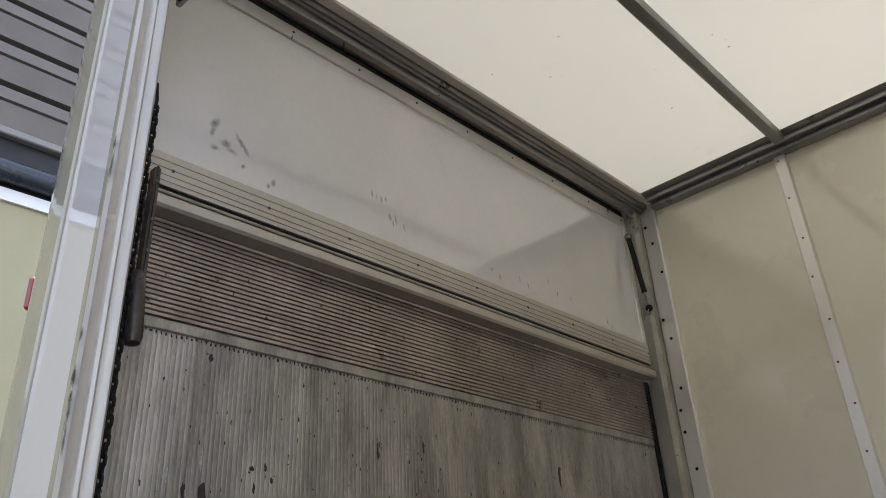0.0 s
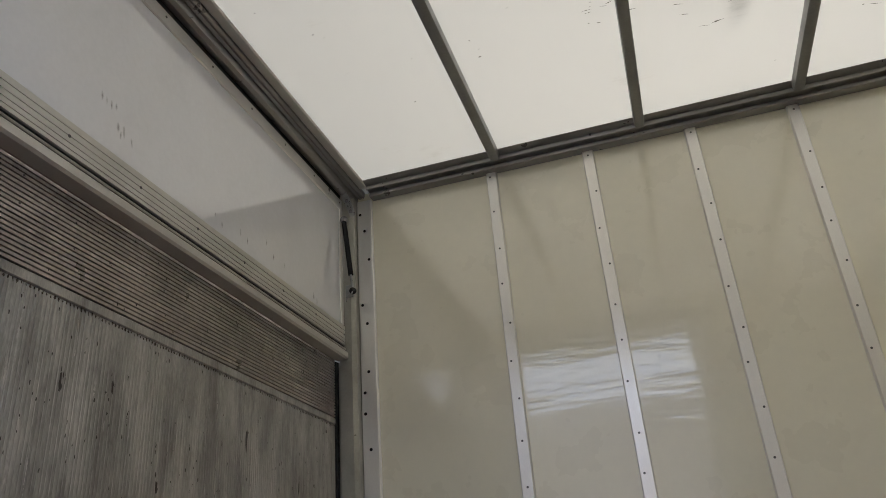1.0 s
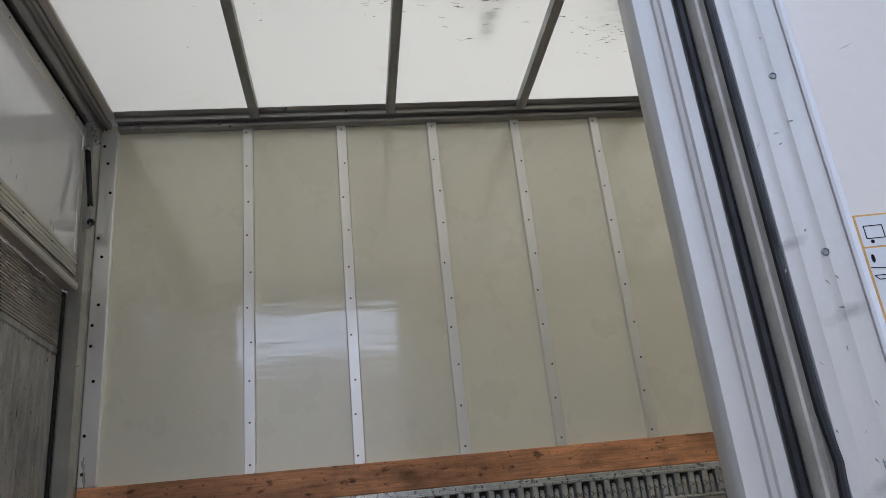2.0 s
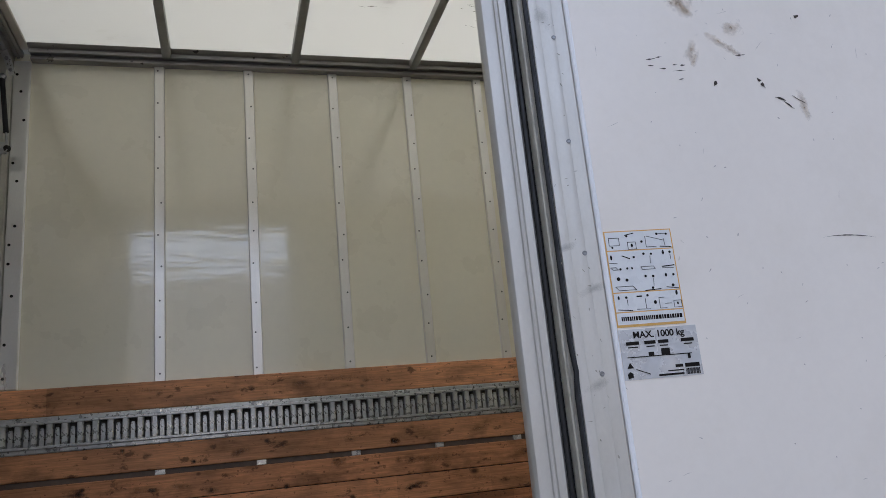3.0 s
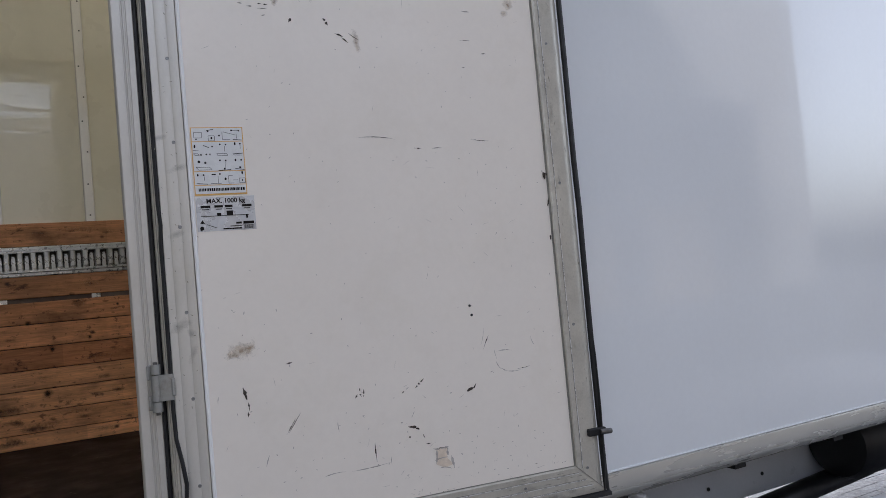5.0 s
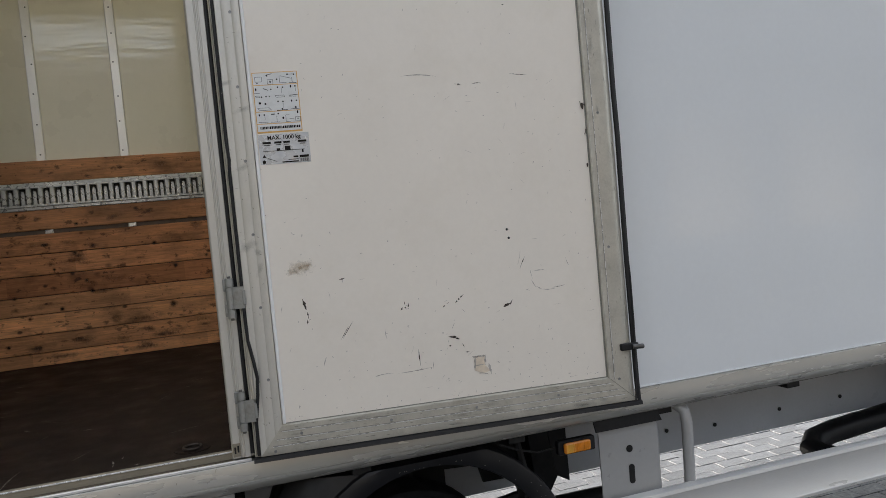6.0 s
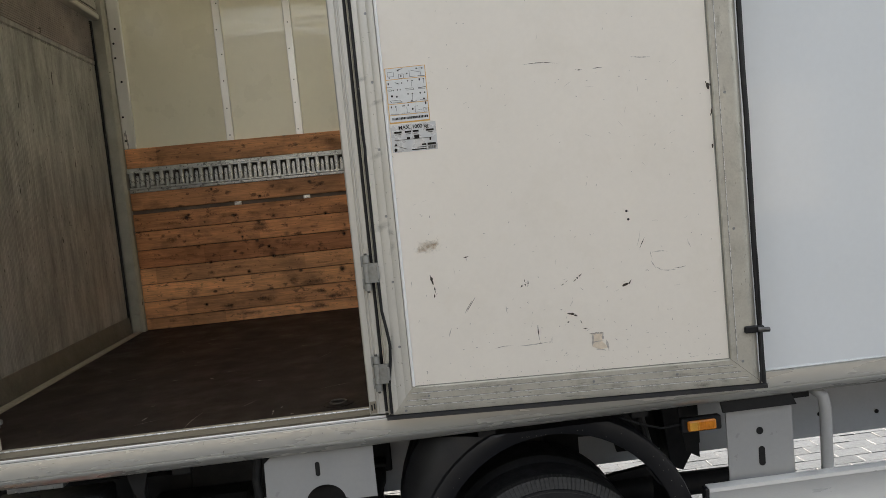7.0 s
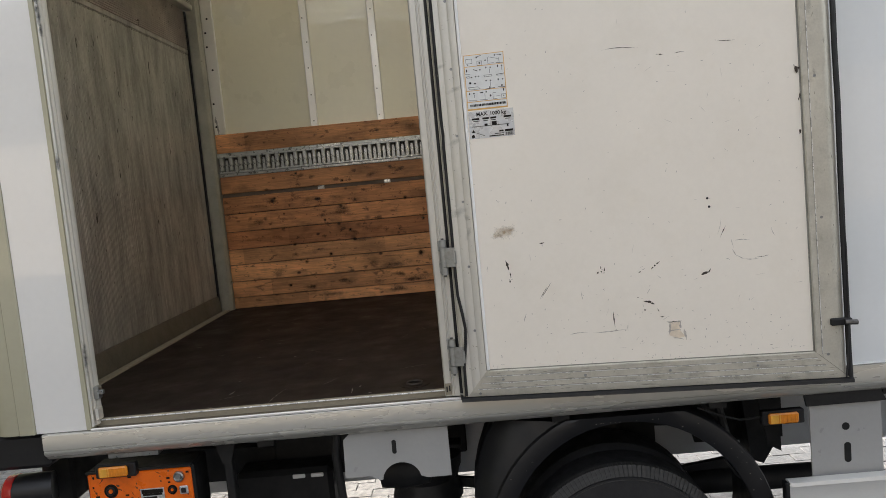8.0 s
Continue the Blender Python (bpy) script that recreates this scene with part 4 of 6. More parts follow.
pr = [(0.0, 0.036), (0.0, 0.004), (0.002, 0.0005), (0.006, 0.0), (0.018, 0.0), (0.0185, 0.0003), (0.019, 0.0), (0.046, 0.0), (0.0465, 0.0003), (0.047, 0.0), (0.0695, 0.0), (0.072, 0.0055), (0.072, 0.036)]
part("frame_stile", mitred(prism([(S0 + x, y) for x, y in pr], "z", D0, D1), "z", "left"), PALE, door)
pq = [(0.0, 0.036), (0.0, 0.030), (0.003, 0.021), (0.008, 0.014), (0.014, 0.009), (0.021, 0.005), (0.028, 0.002), (0.036, 0.0006), (0.045, 0.0), (0.075, 0.0), (0.0755, 0.0008), (0.076, 0.0), (0.088, -0.001), (0.094, -0.003), (0.098, 0.0), (0.098, 0.036)]
part("frame_stile", mitred(prism([(DW - x, y) for x, y in pq], "z", D0, D1), "z", "right"), ALU_DIRTY, door)
pb = [(0.036, 0.0), (0.001, 0.001), (0.0, 0.004), (0.0, 0.024), (0.0008, 0.0247), (0.0, 0.0254), (0.0, 0.043), (0.0008, 0.0437), (0.0, 0.0444), (0.0, 0.066), (0.0008, 0.0667), (0.0, 0.0674), (0.0, 0.084), (0.0045, 0.088), (0.036, 0.088)]
part("frame_rail", mitred(prism([(y, D0 + z) for y, z in pb], "x", S0, DW), "x", ""), ALU_DIRTY, door)
part("frame_rail", mitred(prism([(y, D1 - z) for y, z in pb], "x", S0, DW), "x", ""), ALU_DIRTY, door)
part("edge_return", prism([(-0.002, 0.030), (0.000, 0.012), (0.003, 0.010), (0.005, 0.014), (0.008, 0.014), (0.010, 0.010), (0.0155, 0.010), (0.0155, 0.034), (-0.002, 0.034)], "z", D0, D1), ALU_DIRTY, door)
part("edge_bead", box(0.0887, 0.0985, -0.0025, 0.0058, D0 + 0.0885, D1 - 0.0885, 0.0024), mat("bead_paint", (0.86, 0.85, 0.83), 0.5, 0, 0.04, 6, 60, 0.02), door)
# rubbed ridges with highlights painted brighter, dirt lying beside them, and the dark gap round the panel
for z in (0.0235, 0.0427, 0.0657):
    part("frame_ridge", box(S0 + 0.02 + z * 0.7, DW - 0.02 - z * 1.1, -0.0012, 0.0, D0 + z, D0 + z + 0.0022), ALU_EDGE, door)
    part("frame_groove", box(S0 + 0.02 + z * 0.7, DW - 0.02 - z * 1.1, -0.0005, 0.0, D0 + z + 0.0024, D0 + z + 0.0040), GROOVE, door)
for x in (0.077,):
    part("frame_ridge", box(DW - x, DW - x + 0.0018, -0.0012, 0.0, D0 + 0.01 + x * 0.9, D1 - 0.07), ALU_EDGE, door)
    part("frame_groove", box(DW - x - 0.0016, DW - x - 0.0002, -0.0005, 0.0, D0 + 0.01 + x * 0.9, D1 - 0.07), GROOVE, door)
part("panel_gap", box(DW - SR - 0.0042, DW - SR - 0.0006, 0.0035, 0.0056, D0 + 0.089, D1 - 0.089), GROOVE, door)
part("panel_gap", box(0.09, DW - SR - 0.0045, 0.0035, 0.0056, D0 + RH + 0.0006, D0 + RH + 0.0026), GROOVE, door)
for x0, z0, x1, z1 in ((DW - 0.002, D0 + 0.003, DW - SR, D0 + RH),):
    d = Vector((z1 - z0, 0, x0 - x1)).normalized() * 0.0009
    part("mitre_line", prism([(x0 + d.x, z0 + d.z), (x1 + d.x, z1 + d.z), (x1 - d.x, z1 - d.z), (x0 - d.x, z0 - d.z)], "y", -0.0014, -0.0002), GROOVE, door)
part("edge_seal", tube([(0.012, 0.004, D0 + 0.005), (0.012, 0.004, 1.08), (0.014, 0.001, 1.15), (0.026, -0.006, 1.23), (0.030, -0.007, 1.28), (0.024, -0.006, 1.33), (0.014, 0.001, 1.39), (0.012, 0.004, 1.46), (0.0125, 0.004, 1.8), (0.012, 0.003, 1.88), (0.015, 0.001, 1.92), (0.012, 0.004, 1.97), (0.012, 0.004, 2.1), (0.0125, 0.004, 2.7), (0.012, 0.004, D1)], 0.0050, 8), RUBBER, door, "black rubber edge seal, partly loose")
part("bottom_seal", prism([(0.0, D0 - 0.001), (-0.006, D0 - 0.004), (-0.008, D0 - 0.014), (0.004, D0 - 0.016), (0.034, D0 - 0.010), (0.036, D0 - 0.001)], "x", -0.004, DW + 0.012), RUBBER, door)
part("outer_seal", tube([(DW + 0.0060, 0.0100, D0 - 0.012), (DW + 0.0050, 0.0120, 1.12), (DW + 0.0056, 0.0135, 1.24), (DW + 0.0046, 0.0140, 1.5), (DW + 0.0058, 0.0130, 1.75), (DW + 0.0072, 0.0120, 1.9), (DW + 0.0056, 0.0135, 2.05), (DW + 0.0070, 0.0130, 2.4), (DW + 0.0060, 0.0130, D1)], 0.0088, 8), RUBBER, door, "black rubber edge seal, wavy")
part("loose_strip", tube([(DW + 0.004, 0.012, 1.62), (DW + 0.009, 0.006, 1.45), (DW + 0.006, 0.0, 1.3), (DW - 0.004, -0.007, 1.12), (DW - 0.012, -0.008, D0 + 0.004)], 0.0028, 6), RUBBER, door)
for k in range(13):
    put("screw", SCREW_S, pose(0.060, -0.0002, 1.055 + 0.2145 * k, 90), door)
for k in range(6):
    put("screw", SCREW_S, pose(DW - 0.06, -0.0002, 1.122 + 0.431 * k, 90), door)
for k in range(4):
    put("screw", SCREW_S, pose(0.14 + 0.27 * k, -0.0002, 1.098, 90), door)
# latch bolt at the free edge
bolt = part("latch_bolt", box(DW - 0.05, DW + 0.012, -0.012, 0.004, 1.213, 1.235, 0.003), BLACK, door)
part("latch_pin", tube([(DW - 0.01, -0.014, 1.224), (DW + 0.012, -0.018, 1.223), (DW + 0.024, -0.016, 1.222)], 0.008, 10), DARK_STEEL, bolt)

bm = bmesh.new()
for k, (u, z, rx, rz) in enumerate(((1.112, 2.008, .006, .013), (1.114, 1.82, .003, .008), (1.119, 1.93, .003, .012), (.615, 1.30, .004, .003))):
    blob(bm, u, z, rx, rz, 0.0034, 300 + k)
tagged(part("edge_chip", bm, SCUFF, door, "dark chips along the panel edge"), kind="stuff")
# marks on the door panel: along, height, length, angle, width
bm = bmesh.new()
LONG = ((.593, 2.130, .112, -3, .0022), (.714, 2.1005, .022, -6, .005), (.773, 2.099, .030, 2, .0032), (.91, 2.1215, .060, -6, .0026), (.379, 2.456, .014, 60, .010), (.478, 2.455, .026, -58, .009), (.512, 2.420, .024, -20, .006), (.528, 2.407, .026, -42, .007), (.553, 2.418, .034, -34, .004),
        (.253, 2.511, .020, 6, .0045), (.270, 2.515, .014, 8, .0035), (.251, 2.497, .012, -5, .004), (.275, 2.490, .014, 0, .0045), (.302, 2.498, .010, 0, .004), (.318, 2.497, .011, 5, .005), (.308, 2.484, .028, 2, .0018), (.310, 2.467, .010, 10, .0035), (.445, 2.517, .022, 6, .005), (.902, 2.505, .027, -3, .0035), (.892, 2.417, .031, 0, .0035), (.948, 2.3785, .019, 3, .003), (.879, 2.337, .008, 0, .003), (.588, 2.603, .012, 30, .013), (1.044, 2.573, .012, 0, .007), (.853, 2.673, .018, 30, .0025))
LOW = ((.186, 1.478, .034, -76, .011), (.193, 1.445, .022, -84, .005), (.190, 1.425, .014, -90, .006), (.303, 1.542, .018, 10, .008), (.306, 1.386, .062, 55, .0030), (.296, 1.378, .048, 56, .0022), (.487, 1.440, .024, -82, .008), (.495, 1.437, .020, 84, .005), (.475, 1.431, .012, 50, .005), (.613, 1.428, .025, 34, .005), (.657, 1.442, .038, 40, .006),
       (.808, 1.405, .024, 20, .011), (.823, 1.412, .018, 60, .005), (.870, 1.532, .044, 62, .0032), (.627, 1.326, .030, -10, .010), (.640, 1.319, .014, -20, .008), (.516, 1.275, .052, -88, .0045), (.668, 1.2735, .016, -4, .004), (.657, 1.296, .014, -70, .003), (.98, 1.445, .034, 6, .004), (.70, 1.2555, .040, -3, .007))
for k, (u, z, ln, an, w) in enumerate(LONG + LOW):
    mark(bm, u, z, ln, an, w * 0.75, 0.0054, k)
tagged(part("scuffs", bm, SCUFF, door, "dark scuff marks"), kind="stuff")
bm = bmesh.new()
for k, (u, z, ln, an, w) in enumerate(((.337, 2.630, .055, -48, .026), (.340, 2.626, .045, -48, .014), (.362, 2.655, .04, -25, .022), (.336, 2.66, .04, 75, .016), (.438, 2.578, .030, 8, .020), (.405, 2.547, .050, -36, .012), (.430, 2.527, .030, -30, .012), (.341, 2.530, .034, 70, .014), (1.044, 2.533, .026, -20, .022), (1.03, 2.505, .02, 10, .014), (.56, 2.40, .05, -85, .012), (.345, 2.51, .03, 60, .012),
        (.182, 1.588, .055, 12, .028), (.205, 1.593, .03, 20, .018), (.16, 1.578, .03, 0, .016))):
    smear(bm, u, z, ln, an, w, 0.0056, 50 + k)
tagged(part("smears", bm, SMEAR, door, "tan smears"), kind="stuff")
part("chipped_patch", prism([(.686, 1.212), (.690, 1.254), (.722, 1.256), (.719, 1.226), (.736, 1.206), (.712, 1.200)], "y", 0.005, 0.0062), mat("bare_chip", (0.74, 0.63, 0.50), 0.8, 0, 0.2, 30, 90, 0.3), door, "chipped patch in the laminate")
bm = bmesh.new()
# outline of the chip, with the shadow at its edge painted as flecks
for k, (u, z, ln, an) in enumerate(((.705, 1.2555, .044, 4), (.687, 1.235, .044, 84), (.735, 1.214, .034, -80), (.70, 1.226, .036, 8), (.722, 1.24, .03, 86), (.712, 1.20, .03, -12))):
    mark(bm, u, z, ln, an, .0065, 0.0048, 90 + k)
rnd = random.Random(21)
for k in range(360):
    z = 1.13 + 1.5 * rnd.random() ** 2.1
    mark(bm, rnd.uniform(.1, 1.1), z, rnd.uniform(.003, .009) if k % 5 else rnd.uniform(.01, .03), rnd.choice((0, 90, 60, -40, 20)) + rnd.uniform(-15, 15), rnd.uniform(.0012, .0026) if k % 5 else .0007, 0.0055, 200 + k)
for k, (u, z, ln, an) in enumerate(((.897, 1.492, .030, -78), (.902, 1.462, .030, -62), (.920, 1.447, .028, -30), (.950, 1.441, .045, -3), (.990, 1.446, .03, 8), (.925, 1.500, .05, -2), (.50, 1.2385, .11, 3), (.558, 1.246, .022, 86), (.40, 1.236, .06, 4), (.42, 1.36, .03, -85), (.12, 1.47, .02, 80), (.23, 1.30, .03, 70), (.63, 1.36, .02, 60), (1.02, 1.52, .03, -70), (.86, 1.55, .05, 75))):
    mark(bm, u, z, ln, an, .0022, 0.0055, 620 + k)
tagged(part("specks", bm, SPECK, door), kind="stuff")
bm = bmesh.new()
for u, z in ((.829, 1.641), (.833, 1.614)):
    lathe([(.004, 0.0054), (.003, 0.005), (.001, 0.0052)], (u, 0, z), "y", 12, bm)
part("drill_holes", bm, BLACK, door)
# dirt along the frame
bm = bmesh.new()
for k in range(260):
    edge = rnd.random()
    if edge < .5:
        mark(bm, rnd.uniform(.09, 1.2), D0 + rnd.uniform(.008, .085), rnd.uniform(.004, .03), rnd.uniform(-4, 4), rnd.uniform(.001, .0032), -0.0004, 400 + k)
    elif edge < .75:
        mark(bm, DW - rnd.uniform(.012, .09), rnd.uniform(1.1, 2.9), rnd.uniform(.004, .024), 90 + rnd.uniform(-25, 25), rnd.uniform(.001, .003), -0.0004, 400 + k)
    else:
        mark(bm, rnd.uniform(.012, .075), rnd.uniform(1.1, 2.9), rnd.uniform(.003, .010), rnd.uniform(0, 180), rnd.uniform(.001, .003), -0.0004, 400 + k)
tagged(part("grime", bm, mat("grey_grime", (0.31, 0.295, 0.245), 0.8, 0, 0.3, 40, 90, 0.1), door), kind="stuff")
bm = bmesh.new()
for k in range(16):
    smear(bm, S0 + rnd.uniform(.01, .055), rnd.uniform(1.15, 3.3), rnd.uniform(.02, .05), rnd.choice((-60, 70, 20)), rnd.uniform(.008, .02), -0.0004, 500 + k)
for k in range(14):
    smear(bm, rnd.uniform(.1, 1.15), D0 + rnd.uniform(.01, .08), rnd.uniform(.03, .08), rnd.uniform(-6, 6), rnd.uniform(.004, .012), -0.0005, 530 + k)
for k in range(8):
    smear(bm, DW - rnd.uniform(.045, .09), rnd.uniform(1.15, 3.0), rnd.uniform(.02, .06), 90 + rnd.uniform(-10, 10), rnd.uniform(.004, .012), -0.0005, 560 + k)
tagged(part("smudge", bm, stain_mat("faint_smudge", (0.33, 0.315, 0.27), 0.28), door), kind="stuff")

# hinges on the post
HINGE = mat("dull_hinge_steel", (0.36, 0.36, 0.34), 0.45, 0.5, 0.15, 20, 90, 0.1, 0.5, (0.16, 0.13, 0.1), 14, (0.52, 0.7))
def hinge(z):
    h = thing("hinge", "steel leaf hinge between post and open door", "hinge", "door hinges", at=(0.100, -0.012, z))
    part("post_leaf", box(-0.022, 0.002, -0.003, 0.010, 0.02, 0.055, 0.0015), HINGE, h)
    part("post_leaf", box(-0.022, 0.002, -0.003, 0.010, -0.055, -0.02, 0.0015), HINGE, h)
    part("door_leaf", prism([(0.0, -0.030), (0.004, -0.034), (0.030, -0.040), (0.034, -0.038), (0.034, -0.033), (0.004, -0.026)], "z", -0.032, 0.032), HINGE, h)
    part("stop_lug", box(0.028, 0.037, -0.046, -0.036, -0.022, 0.022, 0.002), HINGE, h)
    for a, c in ((-0.058, -0.034), (-0.032, 0.032), (0.034, 0.058)):
        part("knuckle", tube([(-0.004, -0.020, a), (-0.004, -0.020, c)], 0.0125, 12), HINGE, h)
    part("pin", tube([(-0.004, -0.020, -0.066), (-0.004, -0.020, 0.064)], 0.005, 8), DARK_STEEL, h)
    return h
hinge(1.520)
hinge(1.185)
hinge(3.35)

# labels on the door
def sheet_label(name, words, x0, x1, z0, z1, material, y):
    t = thing(name, words, "label")
    t.matrix_basis = DOOR
    part("film", box(x0, x1, y, y + 0.0006, z0, z1), material, t)
    return t

PX = 0.006
lab = sheet_label("instruction_label", "white pictogram label with orange borders on the door", 0.102, 0.232, 1.990, 2.166, LABEL_Y, PX - 0.0008)
cells = [(2.1300, 2.1640), (2.0530, 2.1280), (2.0175, 2.0510), (1.9945, 2.0155)]
for z0, z1 in cells:
    part("field", box(0.1042, 0.2298, PX - 0.0012, PX - 0.0009, z0, z1), LABEL_W, lab)
LX, LZ, LW, LH = 0.102, 2.166, 0.130, 0.176
bm = bmesh.new()


def stroke(u0, v0, u1, v1, w=0.0009):
    """A printed line between two places on the label, given across and down as shares of its size."""
    a, b = Vector((LX + u0 * LW, LZ - v0 * LH)), Vector((LX + u1 * LW, LZ - v1 * LH))
    d = (b - a).normalized() * w / 2
    prism([(a.x - d.y, a.y + d.x), (b.x - d.y, b.y + d.x), (b.x + d.y, b.y - d.x), (a.x + d.y, a.y - d.x)], "y", PX - 0.0016, PX - 0.0013, bm)


def dot(u, v, r=0.0026, tall=1.0):
    prism([(LX + u * LW + r * math.cos(k * math.tau / 8), LZ - v * LH + r * tall * math.sin(k * math.tau / 8)) for k in range(8)], "y", PX - 0.0016, PX - 0.0013, bm)


def outline(u0, v0, u1, v1, slant=0.0):
    for q in (((u0, v0), (u1, v0)), ((u1, v0), (u1 + slant, v1)), ((u1 + slant, v1), (u0 + slant, v1)), ((u0 + slant, v1), (u0, v0))):
        stroke(*q[0], *q[1])


outline(.06, .075, .21, .155), dot(.10, .175, .0020), outline(.33, .125, .45, .20), dot(.39, .16, .0022, 1.5), stroke(.30, .05, .44, .03, .0016), dot(.33, .06, .0022), dot(.54, .125, .0024), stroke(.60, .07, .60, .185), stroke(.60, .185, .75, .185), stroke(.62, .07, .86, .12), dot(.78, .05, .0024), dot(.92, .055, .0022), stroke(.80, .05, .92, .05), stroke(.80, .185, .97, .195, .0016), stroke(.87, .10, .88, .18)
dot(.06, .28, .0020, 2.4), stroke(.02, .335, .14, .345), stroke(.22, .265, .33, .30, .0018), dot(.39, .285, .0022), dot(.54, .255, .0024), dot(.65, .26, .0022), stroke(.63, .28, .62, .36), dot(.83, .25, .0022, 2.0), dot(.93, .25, .0024), stroke(.93, .27, .93, .33)
outline(.03, .385, .11, .41, .03), dot(.17, .405, .0022), dot(.27, .40, .0022), dot(.34, .40, .0016, 1.5), outline(.47, .39, .66, .42, .02), stroke(.78, .40, .97, .39, .0018), stroke(.78, .415, .95, .42)
dot(.12, .505, .0036), dot(.24, .52, .0030), outline(.06, .585, .31, .625, .05), dot(.52, .49, .0024), dot(.63, .495, .0024), stroke(.63, .52, .62, .60), dot(.60, .615, .0024), stroke(.48, .64, .72, .63, .0016), dot(.82, .49, .0022, 1.6), dot(.93, .49, .0024), stroke(.80, .615, .98, .635, .0014), dot(.90, .60, .0028)
dot(.08, .70, .0020, 1.8), dot(.19, .70, .0024), stroke(.20, .72, .20, .78), stroke(.05, .82, .26, .835, .0014), stroke(.34, .695, .42, .695, .0026), dot(.50, .69, .0024), stroke(.46, .72, .46, .83), stroke(.32, .825, .52, .83), dot(.60, .765, .0028, 1.3), stroke(.66, .72, .66, .83), stroke(.66, .72, .74, .72), stroke(.66, .83, .76, .83), stroke(.74, .785, .84, .785), dot(.93, .68, .0022, 2.2), outline(.87, .76, .98, .83), dot(.925, .79, .0016, 1.6)
tagged(part("pictogram_print", bm, INK, lab), kind="stuff")
bm = bmesh.new()
x = 0.112
while x < 0.222:
    w = rnd.uniform(0.002, 0.005)
    box(x, x + w, PX - 0.0016, PX - 0.0013, 2.001, 2.0085, bm=bm)
    x += w + 0.0012
tagged(part("text_bars", bm, INK, lab), kind="stuff")

lab2 = sheet_label("load_plate_label", "silver load rating label reading max 1000 kg", 0.102, 0.248, 1.898, 1.986, LABEL_S, PX - 0.0008)
cu = bpy.data.curves.new("rating_text", "FONT")
cu.body, cu.size, cu.extrude, cu.align_x = "MAX. 1000 kg", 0.0165, 0.0002, "CENTER"
cu.offset = 0.0004
cu.materials.append(INK)
tx = new("rating_text", cu)
tx.parent = lab2
tx.matrix_basis = pose(0.176, PX - 0.0011, 1.970, 90)
bm = bmesh.new()
for x0, x1, z0, z1 in ((.113, .137, 1.958, 1.964), (.147, .168, 1.958, 1.964), (.173, .192, 1.958, 1.964), (.216, .240, 1.958, 1.964), (.116, .134, 1.953, 1.955), (.150, .165, 1.953, 1.955), (.175, .19, 1.953, 1.955), (.22, .236, 1.953, 1.955),
                       (.112, .232, 1.936, 1.9375), (.176, .192, 1.9376, 1.949), (.152, .162, 1.9376, 1.944), (.224, .229, 1.928, 1.936),
                       (.198, .212, 1.914, 1.919), (.216, .243, 1.913, 1.920), (.183, .212, 1.908, 1.910), (.165, .212, 1.901, 1.9045)):
    box(x0, x1, PX - 0.0016, PX - 0.0009, z0, z1, bm=bm)
prism([(.109, 1.918), (.121, 1.918), (.115, 1.928)], "y", PX - 0.0016, PX - 0.0009, bm)
prism([(.109, 1.9), (.112, 1.897 + .004), (.118, 1.902), (.118, 1.909), (.113, 1.912), (.108, 1.908)], "y", PX - 0.0016, PX - 0.0009, bm)
prism([(.125, 1.915), (.15, 1.905), (.15, 1.9065), (.125, 1.9165)], "y", PX - 0.0016, PX - 0.0009, bm)
for k in range(14):
    box(.2165 + k * .0019, .2165 + k * .0019 + (0.0012 if k % 3 else 0.0006), PX - 0.0016, PX - 0.0009, 1.9005, 1.911, bm=bm)
part("print", bm, INK, lab2)


# ---------------------------------------------------------------- under the body
GZ = -0.078
wheel = thing("wheel", "rear twin truck wheel with dusty black tyre", "wheel", "wheels", at=(0.655, 0.10, 0.307))
R = 0.386
tp = [(0.20, 0.03), (0.245, 0.004), (0.30, 0.0), (0.342, 0.004), (0.350, 0.003), (0.352, 0.010), (0.372, 0.018), (R - 0.001, 0.034), (R + .001, 0.19), (0.365, 0.21), (0.30, 0.225), (0.2, 0.2)]
tyre = part("tyre", lathe(tp, (0, 0, 0), "y", 96), TYRE, wheel)
part("shoulder_bead", lathe([(0.341, 0.006), (0.341, 0.0025), (0.3435, 0.002), (0.3445, 0.0045), (0.3445, 0.007)], (0, 0, 0), "y", 96), TREAD, tyre)
lug = mesh_of("tread_block", prism([(0.0066, 0.354), (0.0076, R + 0.001), (0.0076, R + 0.003), (-0.0076, R + 0.003), (-0.0076, R + 0.001), (-0.0066, 0.354)], "y", 0.0, 0.06), TREAD)
for v in lug.vertices:
    if v.co.y < 0.03:
        v.co.y = 0.006 + max(0.0, v.co.z - 0.354) * 0.62
for k in range(144):
    put("tread_block", lug, pose(0, 0, 0, 0, k * 2.5, 0), tyre)
rim = part("rim", lathe([(0.205, 0.035), (0.215, 0.012), (0.205, 0.02), (0.19, 0.06), (0.12, 0.09), (0.11, 0.05), (0.05, 0.04), (0.02, 0.035)], (0, 0, 0), "y", 48), GREY, wheel)
for k in range(6):
    a = k * math.tau / 6
    part("wheel_nut", lathe([(0.016, 0.085), (0.016, 0.06), (0.010, 0.052), (0.002, 0.052)], (0.15 * math.cos(a), 0, 0.15 * math.sin(a)), "y", 6), STEEL, rim)
copy_thing(wheel, pose(0.655, 2.45, 0.307, 0, 0, 180))
tagged(part("inner_wheel", lathe(tp, (0.655, 0.34, 0.307), "y", 48), TYRE), "inner rear truck tyre in the dark", "wheel")
tagged(part("axle", tube([(0.655, 0.3, 0.307), (0.655, 2.25, 0.307)], 0.07, 14), BLACK), "black rear axle tube between the wheels", "axle")

